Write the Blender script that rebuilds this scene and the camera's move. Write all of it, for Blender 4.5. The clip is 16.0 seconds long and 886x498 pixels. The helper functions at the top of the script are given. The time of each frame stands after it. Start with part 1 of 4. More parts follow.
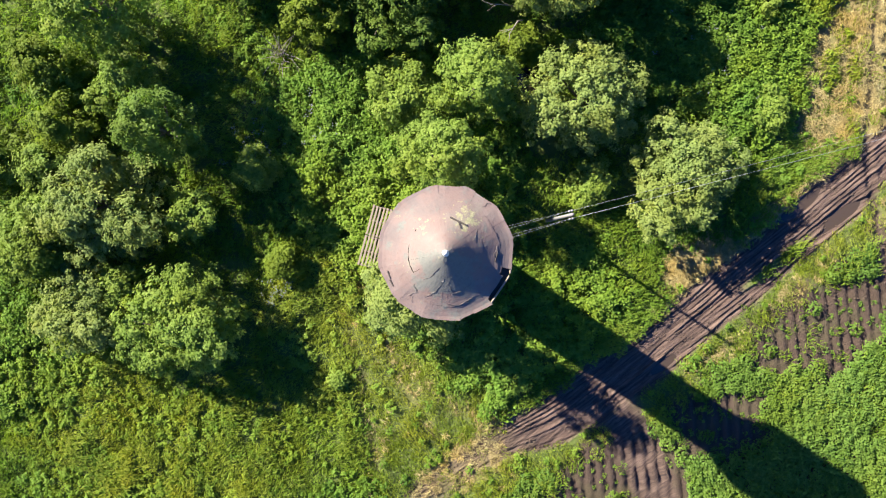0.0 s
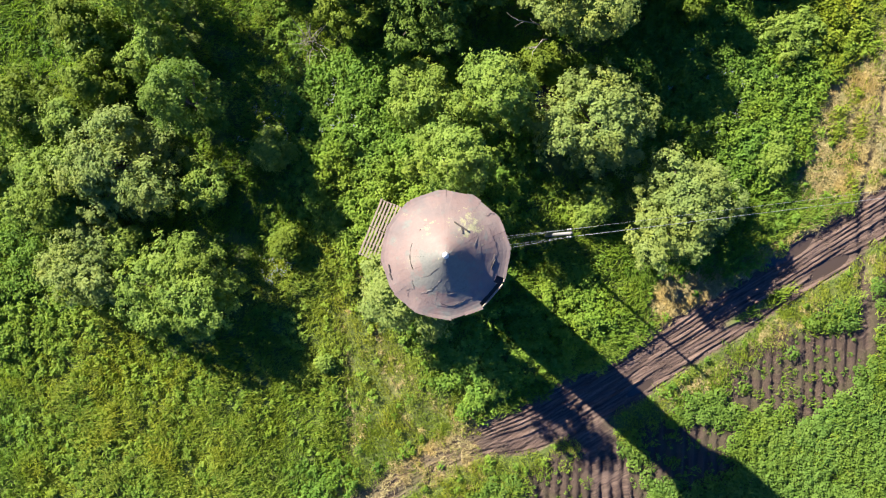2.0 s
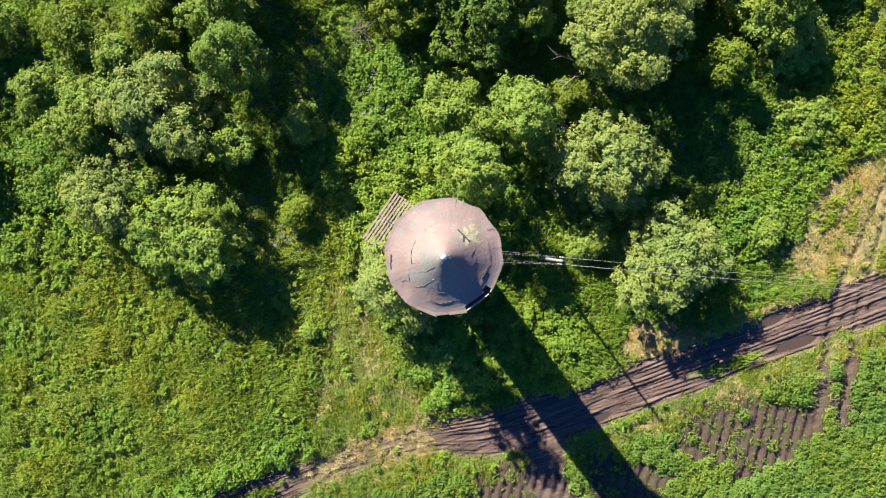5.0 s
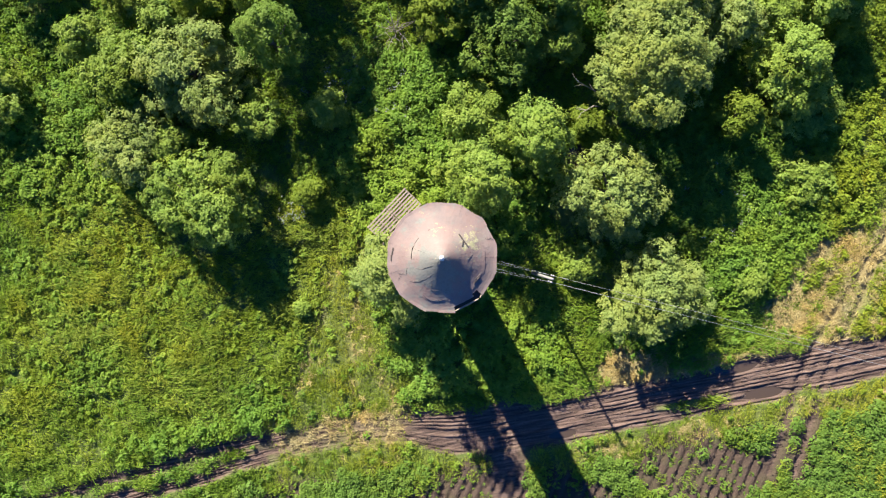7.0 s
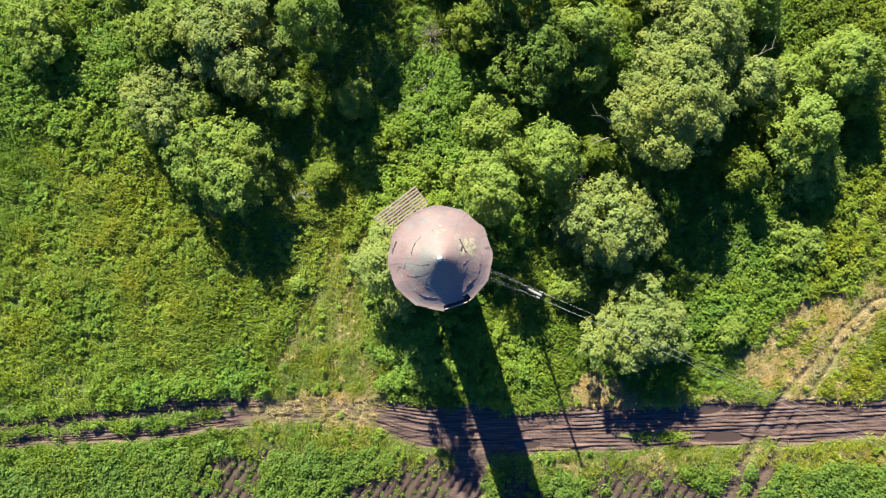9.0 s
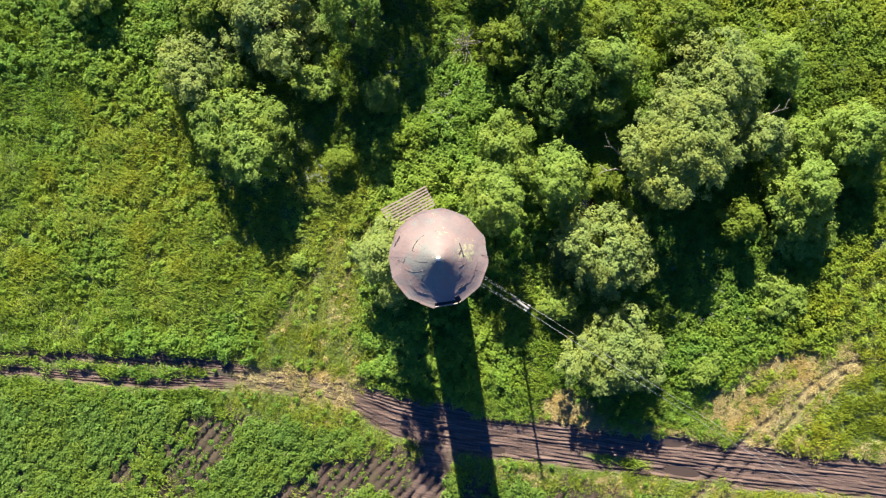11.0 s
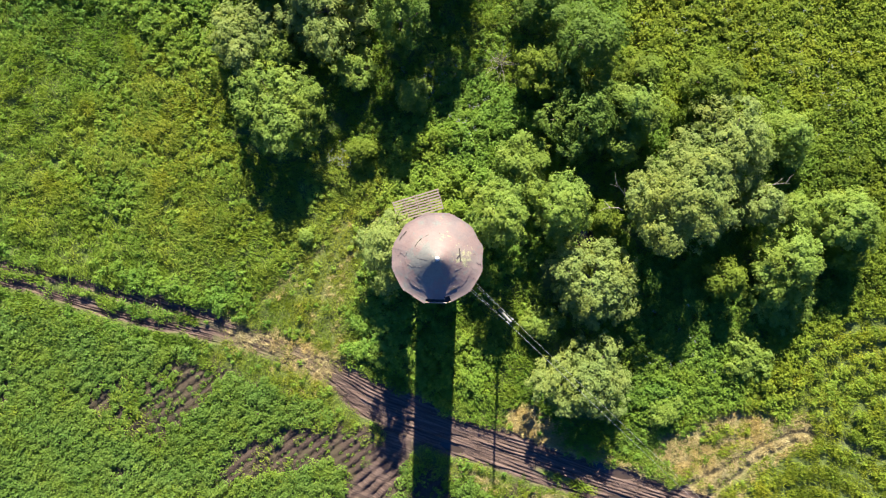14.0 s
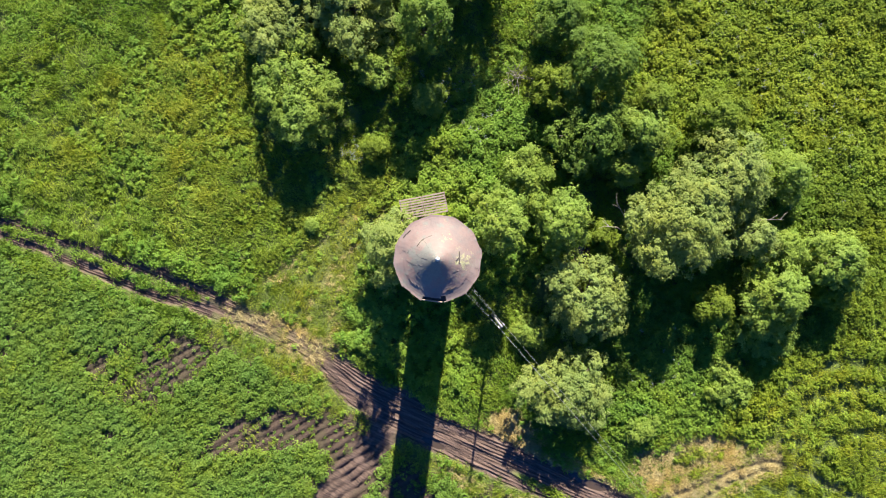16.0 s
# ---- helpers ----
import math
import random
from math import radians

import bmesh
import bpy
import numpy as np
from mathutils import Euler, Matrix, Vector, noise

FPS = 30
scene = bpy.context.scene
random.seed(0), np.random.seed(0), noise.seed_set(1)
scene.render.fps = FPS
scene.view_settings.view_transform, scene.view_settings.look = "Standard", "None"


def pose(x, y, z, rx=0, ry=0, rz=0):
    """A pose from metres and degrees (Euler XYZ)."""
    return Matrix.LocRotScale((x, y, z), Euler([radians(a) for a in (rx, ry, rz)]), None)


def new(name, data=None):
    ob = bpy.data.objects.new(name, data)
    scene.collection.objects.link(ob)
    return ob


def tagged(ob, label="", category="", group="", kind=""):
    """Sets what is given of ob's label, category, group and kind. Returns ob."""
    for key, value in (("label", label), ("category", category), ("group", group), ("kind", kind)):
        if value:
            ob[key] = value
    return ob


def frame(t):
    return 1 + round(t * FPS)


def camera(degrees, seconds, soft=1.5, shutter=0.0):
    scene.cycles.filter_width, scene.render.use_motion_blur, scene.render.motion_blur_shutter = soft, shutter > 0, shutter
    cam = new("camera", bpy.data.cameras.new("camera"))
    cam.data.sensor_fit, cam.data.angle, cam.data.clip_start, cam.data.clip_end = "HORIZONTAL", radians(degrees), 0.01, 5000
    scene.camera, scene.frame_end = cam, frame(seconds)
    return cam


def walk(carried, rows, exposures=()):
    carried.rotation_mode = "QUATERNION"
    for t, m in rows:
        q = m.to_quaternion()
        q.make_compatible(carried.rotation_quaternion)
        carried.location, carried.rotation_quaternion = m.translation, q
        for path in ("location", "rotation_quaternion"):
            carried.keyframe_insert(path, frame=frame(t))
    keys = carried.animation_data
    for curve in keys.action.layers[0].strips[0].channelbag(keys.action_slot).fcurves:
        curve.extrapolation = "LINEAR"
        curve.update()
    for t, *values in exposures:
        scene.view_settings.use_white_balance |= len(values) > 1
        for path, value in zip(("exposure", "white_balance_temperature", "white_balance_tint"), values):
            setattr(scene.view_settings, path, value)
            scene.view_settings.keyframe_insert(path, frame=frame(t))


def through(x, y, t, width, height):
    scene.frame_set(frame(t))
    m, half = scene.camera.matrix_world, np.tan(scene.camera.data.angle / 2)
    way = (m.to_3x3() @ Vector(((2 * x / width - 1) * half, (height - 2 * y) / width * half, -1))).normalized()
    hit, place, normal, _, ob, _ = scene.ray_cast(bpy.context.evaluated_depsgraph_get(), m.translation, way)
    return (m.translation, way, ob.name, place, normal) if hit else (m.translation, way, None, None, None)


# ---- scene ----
cam = camera(71, 16.0, soft=1.15)
PATH = [
    (0, pose(0.231, 0.192, 40.001, -0.403, 0.425, -37.852)),
    (0.5, pose(0.224, 0.228, 40.269, -0.403, 0.387, -36.020)),
    (1, pose(0.218, 0.262, 40.557, -0.403, 0.351, -34.201)),
    (1.5, pose(0.212, 0.294, 40.864, -0.403, 0.315, -32.375)),
    (2, pose(0.205, 0.324, 41.186, -0.401, 0.281, -30.524)),
    (2.5, pose(0.199, 0.352, 41.524, -0.399, 0.248, -28.636)),
    (3, pose(0.192, 0.378, 41.876, -0.396, 0.216, -26.703)),
    (3.5, pose(0.186, 0.403, 42.239, -0.392, 0.185, -24.718)),
    (4, pose(0.179, 0.425, 42.614, -0.387, 0.155, -22.677)),
    (4.5, pose(0.172, 0.446, 42.997, -0.381, 0.126, -20.581)),
    (5, pose(0.165, 0.466, 43.389, -0.375, 0.098, -18.430)),
    (5.5, pose(0.158, 0.484, 43.788, -0.368, 0.072, -16.228)),
    (6, pose(0.150, 0.500, 44.193, -0.360, 0.046, -13.980)),
    (6.5, pose(0.142, 0.515, 44.603, -0.351, 0.022, -11.693)),
    (7, pose(0.134, 0.528, 45.017, -0.341, -0.002, -9.376)),
    (7.5, pose(0.125, 0.540, 45.433, -0.331, -0.024, -7.037)),
    (8, pose(0.116, 0.551, 45.851, -0.319, -0.045, -4.687)),
    (8.5, pose(0.107, 0.560, 46.270, -0.307, -0.065, -2.337)),
    (9, pose(0.097, 0.568, 46.688, -0.294, -0.084, 0.000)),
    (9.5, pose(0.087, 0.575, 47.107, -0.281, -0.102, 2.313)),
    (10, pose(0.076, 0.581, 47.524, -0.266, -0.118, 4.588)),
    (10.5, pose(0.064, 0.586, 47.938, -0.251, -0.134, 6.815)),
    (11, pose(0.052, 0.589, 48.350, -0.235, -0.148, 8.979)),
    (11.5, pose(0.040, 0.592, 48.759, -0.218, -0.162, 11.071)),
    (12, pose(0.027, 0.593, 49.164, -0.200, -0.174, 13.080)),
    (12.5, pose(0.013, 0.594, 49.565, -0.182, -0.185, 14.998)),
    (13, pose(-0.002, 0.594, 49.961, -0.162, -0.195, 16.818)),
    (13.5, pose(-0.017, 0.593, 50.352, -0.142, -0.204, 18.538)),
    (14, pose(-0.033, 0.591, 50.738, -0.121, -0.212, 20.158)),
    (14.5, pose(-0.050, 0.588, 51.118, -0.099, -0.219, 21.681)),
    (15, pose(-0.067, 0.585, 51.492, -0.077, -0.225, 23.117)),
    (15.5, pose(-0.086, 0.581, 51.860, -0.053, -0.229, 24.482)),
    (16, pose(-0.105, 0.576, 52.223, -0.029, -0.233, 25.798)),
]
walk(cam, PATH)

# ---- sun, sky ----
SUN_DIR = Vector((-0.313, 0.95, 0.577)).normalized()
world = bpy.data.worlds.new("world")
scene.world = world
world.use_nodes = True
wn = world.node_tree
sky = wn.nodes.new("ShaderNodeTexSky")
sky.sky_type = "NISHITA"
sky.sun_disc = False
sky.sun_elevation = radians(30)
sky.sun_rotation = radians(-18.2)
sky.ozone_density = 4.0
sky.dust_density = 0.3
wn.nodes["Background"].inputs[1].default_value = 0.06
clear_air = wn.nodes.new("ShaderNodeHueSaturation")
clear_air.inputs["Hue"].default_value = 0.52
clear_air.inputs["Saturation"].default_value = 1.35
wn.links.new(sky.outputs[0], clear_air.inputs["Color"])
wn.links.new(clear_air.outputs[0], wn.nodes["Background"].inputs[0])
sun_data = bpy.data.lights.new("sun", "SUN")
sun_data.energy = 5.0
sun_data.angle = radians(0.55)
sun_data.color = (1.0, 0.945, 0.82)
sun = new("sun", sun_data)
sun.rotation_mode = "QUATERNION"
sun.rotation_quaternion = SUN_DIR.to_track_quat("Z", "Y")
scene.view_settings.exposure = 2.33


# ---- materials ----
def material(name, rough=0.8, spec=0.3):
    m = bpy.data.materials.new(name)
    m.use_nodes = True
    b = m.node_tree.nodes["Principled BSDF"]
    b.inputs["Roughness"].default_value = rough
    b.inputs["Specular IOR Level"].default_value = spec
    return m, m.node_tree, b


def node(nt, kind, **inputs):
    n = nt.nodes.new(kind)
    for k, v in inputs.items():
        n.inputs[k.replace("_", " ")].default_value = v
    return n


def ramp(nt, fac, stops):
    r = nt.nodes.new("ShaderNodeValToRGB")
    el = r.color_ramp.elements
    while len(el) < len(stops):
        el.new(0.5)
    for e, (p, c) in zip(el, stops):
        e.position, e.color = p, (*c, 1)
    nt.links.new(fac, r.inputs[0])
    return r.outputs[0]


def mixed(nt, fac, a, b, mode="MIX"):
    m = nt.nodes.new("ShaderNodeMix")
    m.data_type, m.blend_type = "RGBA", mode
    for sock, v in ((m.inputs[0], fac), (m.inputs[6], a), (m.inputs[7], b)):
        if isinstance(v, (int, float)):
            sock.default_value = v
        elif isinstance(v, tuple):
            sock.default_value = (*v, 1)
        else:
            nt.links.new(v, sock)
    return m.outputs[2]


def noise_tex(nt, scale, detail=4.0, rough=0.6, vec=None):
    n = node(nt, "ShaderNodeTexNoise", Scale=scale, Detail=detail, Roughness=rough)
    if vec is None:
        vec = nt.nodes.new("ShaderNodeTexCoord").outputs["Object"]
    nt.links.new(vec, n.inputs["Vector"])
    return n.outputs["Fac"]


def stretched(nt, scale):
    c = nt.nodes.new("ShaderNodeTexCoord")
    m = nt.nodes.new("ShaderNodeMapping")
    m.inputs["Scale"].default_value = scale
    nt.links.new(c.outputs["Object"], m.inputs["Vector"])
    return m.outputs["Vector"]


def bump(nt, b, height, strength, dist):
    n = node(nt, "ShaderNodeBump", Strength=strength, Distance=dist)
    nt.links.new(height, n.inputs["Height"])
    nt.links.new(n.outputs[0], b.inputs["Normal"])


def attr(nt, name):
    a = nt.nodes.new("ShaderNodeAttribute")
    a.attribute_name = name
    return a.outputs["Fac"]


def leaf_material(name, dark, mid, light, rough=0.5, through=0.28, spec=0.35):
    """Foliage: the tint of each leaf runs from dark to light, with a slow drift over the plant."""
    m, nt, b = material(name, rough, spec)
    drift = noise_tex(nt, 0.45, 3.0)
    add = nt.nodes.new("ShaderNodeMath")
    add.operation = "MULTIPLY_ADD"
    nt.links.new(drift, add.inputs[0])
    add.inputs[1].default_value = 0.5
    nt.links.new(attr(nt, "tint"), add.inputs[2])
    sub = nt.nodes.new("ShaderNodeMath")
    sub.operation = "SUBTRACT"
    nt.links.new(add.outputs[0], sub.inputs[0])
    sub.inputs[1].default_value = 0.25
    col = ramp(nt, sub.outputs[0], [(0.0, dark), (0.5, mid), (1.0, light)])
    hue = ramp(nt, noise_tex(nt, 0.3, 4.0, 0.6), [(0.36, (0.93, 1.0, 1.12)), (0.52, (1.0, 1.0, 1.0)), (0.66, (1.1, 1.01, 0.8))])
    col = mixed(nt, 1.0, col, hue, "MULTIPLY")
    col = mixed(nt, attr(nt, "sere"), col, mixed(nt, 1.0, col, (1.36, 1.03, 0.7), "MULTIPLY"))
    nt.links.new(col, b.inputs["Base Color"])
    t = nt.nodes.new("ShaderNodeBsdfTranslucent")
    warm = mixed(nt, 1.0, col, (0.9, 1.0, 0.62), "MULTIPLY")
    nt.links.new(warm, t.inputs["Color"])
    mix = nt.nodes.new("ShaderNodeMixShader")
    mix.inputs[0].default_value = through
    nt.links.new(b.outputs[0], mix.inputs[1])
    nt.links.new(t.outputs[0], mix.inputs[2])
    nt.links.new(mix.outputs[0], nt.nodes["Material Output"].inputs["Surface"])
    return m


LEAF_WILLOW = leaf_material("leaf_willow", (0.113, 0.141, 0.032), (0.194, 0.236, 0.057), (0.256, 0.292, 0.076), 0.65, 0.54, 0.1)
LEAF_GREEN = leaf_material("leaf_green", (0.097, 0.140, 0.022), (0.180, 0.244, 0.038), (0.239, 0.299, 0.058), 0.65, 0.54, 0.1)
LEAF_YELLOW = leaf_material("leaf_yellow", (0.087, 0.119, 0.011), (0.139, 0.185, 0.020), (0.186, 0.228, 0.027), 0.65, 0.54, 0.1)
LEAF_DARK = leaf_material("leaf_dark", (0.062, 0.101, 0.014), (0.112, 0.171, 0.026), (0.163, 0.229, 0.041), 0.65, 0.54, 0.1)
LEAF_MEADOW = leaf_material("leaf_meadow", (0.068, 0.120, 0.013), (0.135, 0.208, 0.023), (0.200, 0.255, 0.036), 0.65, 0.54, 0.1)
LEAF_WEED = leaf_material("leaf_weed", (0.067, 0.126, 0.016), (0.136, 0.226, 0.028), (0.201, 0.291, 0.045), 0.65, 0.54, 0.1)
LEAF_CROP = leaf_material("leaf_crop", (0.062, 0.110, 0.017), (0.115, 0.186, 0.029), (0.165, 0.228, 0.041), 0.65, 0.54, 0.1)
STRAW = leaf_material("straw", (0.149, 0.110, 0.043), (0.318, 0.244, 0.099), (0.446, 0.366, 0.169), 0.7, 0.2, 0.2)


def make_bark():
    m, nt, b = material("bark", 0.9, 0.2)
    n = noise_tex(nt, 1.0, 6.0, 0.7, stretched(nt, (14, 14, 3)))
    nt.links.new(ramp(nt, n, [(0.25, (0.06, 0.045, 0.03)), (0.55, (0.15, 0.12, 0.09)), (0.8, (0.25, 0.22, 0.17))]), b.inputs["Base Color"])
    bump(nt, b, n, 0.7, 0.02)
    return m


def make_dead():
    m, nt, b = material("dead_wood", 0.9, 0.2)
    n = noise_tex(nt, 9.0, 4.0)
    nt.links.new(ramp(nt, n, [(0.3, (0.12, 0.1, 0.08)), (0.7, (0.26, 0.225, 0.185))]), b.inputs["Base Color"])
    return m


def make_ground():
    m, nt, b = material("ground_cover", 0.9, 0.2)
    fine, mid, big = noise_tex(nt, 22.0, 6.0, 0.7), noise_tex(nt, 2.3, 5.0), noise_tex(nt, 0.12, 4.0)
    green = ramp(nt, mid, [(0.25, (0.034, 0.052, 0.01)), (0.5, (0.066, 0.09, 0.018)), (0.8, (0.12, 0.135, 0.034))])
    green = mixed(nt, big, green, (0.09, 0.115, 0.025))
    straw = ramp(nt, fine, [(0.25, (0.12, 0.08, 0.035)), (0.5, (0.25, 0.175, 0.08)), (0.8, (0.36, 0.27, 0.14))])
    soil = ramp(nt, fine, [(0.25, (0.016, 0.0105, 0.0075)), (0.5, (0.05, 0.033, 0.0235)), (0.8, (0.115, 0.08, 0.057))])
    streak = noise_tex(nt, 1.0, 6.0, 0.65, stretched(nt, (0.4, 6.5, 1.0)))
    mud = ramp(nt, streak, [(0.34, (0.018, 0.012, 0.011)), (0.48, (0.07, 0.043, 0.033)), (0.64, (0.15, 0.1, 0.078))])
    mud = mixed(nt, 0.3, mud, ramp(nt, fine, [(0.3, (0.016, 0.012, 0.011)), (0.7, (0.12, 0.08, 0.062))]))
    col = mixed(nt, attr(nt, "dry"), green, straw)
    col = mixed(nt, attr(nt, "soil"), col, soil)
    col = mixed(nt, attr(nt, "mud"), col, mud)
    wet = attr(nt, "wet")
    col = mixed(nt, wet, col, (0.035, 0.025, 0.02))
    nt.links.new(col, b.inputs["Base Color"])
    r = nt.nodes.new("ShaderNodeMapRange")
    nt.links.new(wet, r.inputs[0])
    r.inputs[3].default_value, r.inputs[4].default_value = 0.88, 0.22
    nt.links.new(r.outputs[0], b.inputs["Roughness"])
    h = mixed(nt, 0.5, fine, streak)
    bump(nt, b, h, 1.0, 0.14)
    return m


def around(nt, place, reach):
    """1 at a place, falling to 0 at that distance from it."""
    c = nt.nodes.new("ShaderNodeTexCoord")
    d = nt.nodes.new("ShaderNodeVectorMath")
    d.operation = "DISTANCE"
    nt.links.new(c.outputs["Object"], d.inputs[0])
    d.inputs[1].default_value = place
    r = nt.nodes.new("ShaderNodeMapRange")
    nt.links.new(d.outputs["Value"], r.inputs[0])
    r.inputs[1].default_value, r.inputs[2].default_value = 0.0, reach
    r.inputs[3].default_value, r.inputs[4].default_value = 1.0, 0.0
    return r.outputs[0]


def added(nt, a, b, k):
    """a + k * b"""
    m = nt.nodes.new("ShaderNodeMath")
    m.operation = "MULTIPLY_ADD"
    nt.links.new(b, m.inputs[0])
    m.inputs[1].default_value = k
    nt.links.new(a, m.inputs[2])
    return m.outputs[0]


def make_roof():
    m, nt, b = material("rusty_roof_sheet", 0.75, 0.2)
    info = nt.nodes.new("ShaderNodeObjectInfo")
    big, mid, fine = noise_tex(nt, 0.6, 5.0, 0.6), noise_tex(nt, 1.9, 6.0, 0.65), noise_tex(nt, 9.0, 6.0, 0.7)
    paint = ramp(nt, big, [(0.32, (0.096, 0.079, 0.074)), (0.42, (0.119, 0.089, 0.080)), (0.5, (0.141, 0.095, 0.082)), (0.58, (0.143, 0.106, 0.092)), (0.68, (0.157, 0.138, 0.110))])
    paint = mixed(nt, info.outputs["Random"], paint, mixed(nt, 0.4, paint, (0.146, 0.106, 0.093)))
    # bare grey-green zinc where the paint has gone, below the top on the north-west side
    bare = added(nt, mid, around(nt, (-0.75, -0.3, 18.6), 1.5), 0.3)
    bare = added(nt, bare, around(nt, (-0.1, -1.35, 18.2), 1.2), 0.2)
    worn = ramp(nt, bare, [(0.56, (0, 0, 0)), (0.68, (0.8, 0.8, 0.8))])
    col = mixed(nt, worn, paint, ramp(nt, fine, [(0.3, (0.086, 0.093, 0.079)), (0.7, (0.133, 0.133, 0.116))]))
    rust = ramp(nt, fine, [(0.58, (0, 0, 0)), (0.72, (0.5, 0.5, 0.5))])
    col = mixed(nt, rust, col, (0.1, 0.058, 0.042))
    # flaking yellow lichen, thickest on the north-east side
    crust = added(nt, noise_tex(nt, 2.2, 8.0, 0.78), around(nt, (1.45, 0.62, 18.2), 0.95), 0.27)
    crust = added(nt, crust, around(nt, (-0.1, 1.3, 18.2), 0.8), 0.16)
    lichen = ramp(nt, crust, [(0.62, (0, 0, 0)), (0.67, (0.8, 0.8, 0.8))])
    col = mixed(nt, lichen, col, ramp(nt, fine, [(0.35, (0.17, 0.165, 0.075)), (0.65, (0.29, 0.265, 0.15))]))
    nt.links.new(col, b.inputs["Base Color"])
    bump(nt, b, mixed(nt, 0.4, mid, fine), 0.5, 0.06)
    return m


def make_metal(name, c, rough=0.4, metal=0.8):
    m, nt, b = material(name, rough, 0.5)
    n = noise_tex(nt, 12.0, 4.0)
    nt.links.new(ramp(nt, n, [(0.3, tuple(v * 0.75 for v in c)), (0.7, c)]), b.inputs["Base Color"])
    b.inputs["Metallic"].default_value = metal
    return m


def make_wood(name, a, c, scale=(3, 22, 22)):
    m, nt, b = material(name, 0.85, 0.25)
    info = nt.nodes.new("ShaderNodeObjectInfo")
    n = noise_tex(nt, 1.0, 6.0, 0.65, stretched(nt, scale))
    col = ramp(nt, n, [(0.25, a), (0.75, c)])
    col = mixed(nt, info.outputs["Random"], col, tuple(0.5 * (p + q) for p, q in zip(a, c)))
    nt.links.new(col, b.inputs["Base Color"])
    bump(nt, b, n, 0.4, 0.01)
    return m


BARK, DEAD, GROUND, ROOF = make_bark(), make_dead(), make_ground(), make_roof()
CAP = make_metal("zinc_cap", (0.6, 0.59, 0.57), 0.45, 0.1)
IRON = make_metal("iron", (0.12, 0.1, 0.09), 0.6, 0.7)
WIRE = make_metal("aluminium_wire", (0.26, 0.26, 0.25), 0.6, 0.0)
WOOD = make_wood("weathered_slats", (0.11, 0.083, 0.06), (0.25, 0.2, 0.145))
BOARD = make_wood("tower_boards", (0.13, 0.1, 0.075), (0.27, 0.21, 0.16), (20, 20, 2))
POLE_WOOD = make_wood("pole_wood", (0.09, 0.083, 0.076), (0.18, 0.17, 0.155), (20, 20, 2))
TARRED = make_wood("tarred_batten", (0.03, 0.024, 0.02), (0.07, 0.055, 0.045))
CERAMIC, _, _b = material("white_ceramic", 0.2, 0.5)
_b.inputs["Base Color"].default_value = (0.22, 0.21, 0.19, 1)
DARK, _, _b = material("loft_shade", 0.9, 0.1)
_b.inputs["Base Color"].default_value = (0.03, 0.027, 0.025, 1)
CLOD, _nt, _b = material("clod", 0.95, 0.15)
_nt.links.new(ramp(_nt, noise_tex(_nt, 3.0, 4.0), [(0.3, (0.03, 0.02, 0.015)), (0.7, (0.1, 0.07, 0.052))]), _b.inputs["Base Color"])
PETAL, _, _b = material("white_petals", 0.7, 0.2)
_b.inputs["Base Color"].default_value = (0.15, 0.16, 0.13, 1)


# ---- mesh helpers ----
def mesh_of(name, verts, faces, mat, smooth=False):
    me = bpy.data.meshes.new(name)
    me.from_pydata([tuple(v) for v in verts], [], faces)
    me.materials.append(mat)
    if smooth:
        me.polygons.foreach_set("use_smooth", np.ones(len(me.polygons), bool))
    me.update()
    return me


def part(name, me, parent, label="", m=None):
    ob = new(name, me)
    ob.parent = parent
    if m is not None:
        ob.matrix_basis = m
    return tagged(ob, label)


def fast_mesh(name, verts, k, mat, tint=None, sere=None):
    """A mesh of loose faces with k corners each, from an array of corners."""
    n = len(verts) // k
    me = bpy.data.meshes.new(name)
    me.vertices.add(n * k)
    me.vertices.foreach_set("co", np.asarray(verts, np.float32).ravel())
    me.loops.add(n * k)
    me.loops.foreach_set("vertex_index", np.arange(n * k, dtype=np.int32))
    me.polygons.add(n)
    me.polygons.foreach_set("loop_start", np.arange(0, n * k, k, dtype=np.int32))
    me.materials.append(mat)
    if tint is not None:
        a = me.attributes.new("tint", "FLOAT", "FACE")
        a.data.foreach_set("value", np.asarray(tint, np.float32))
    if sere is not None:
        a = me.attributes.new("sere", "FLOAT", "FACE")
        a.data.foreach_set("value", np.asarray(sere, np.float32))
    me.update(calc_edges=True)
    return me


SUNWARD = np.array(SUN_DIR)


def unit(v):
    return v / np.maximum(np.linalg.norm(v, axis=1, keepdims=True), 1e-6)


def blade_tris(rng, c, tip, width):
    """Blades: a triangle each, from the base c to the tip."""
    d = tip - c
    b = unit(np.cross(d, SUNWARD + rng.normal(0, 0.8, d.shape))) * width[:, None] * 0.5
    return np.stack([c - b, c + b, tip], 1).reshape(-1, 3)


def tube(path, radii, sides=6):
    """Corners and faces of a tapered round bar along a path."""
    vs, fs = [], []
    for i, (p, r) in enumerate(zip(path, radii)):
        d = Vector(path[min(i + 1, len(path) - 1)]) - Vector(path[max(i - 1, 0)])
        q = d.to_track_quat("Z", "Y")
        for k in range(sides):
            a = 2 * math.pi * k / sides
            vs.append(Vector(p) + q @ Vector((r * math.cos(a), r * math.sin(a), 0)))
    for i in range(len(path) - 1):
        for k in range(sides):
            j = (k + 1) % sides
            fs.append((i * sides + k, i * sides + j, (i + 1) * sides + j, (i + 1) * sides + k))
    fs.append(tuple(range(sides - 1, -1, -1)))
    fs.append(tuple(range((len(path) - 1) * sides, len(path) * sides)))
    return vs, fs


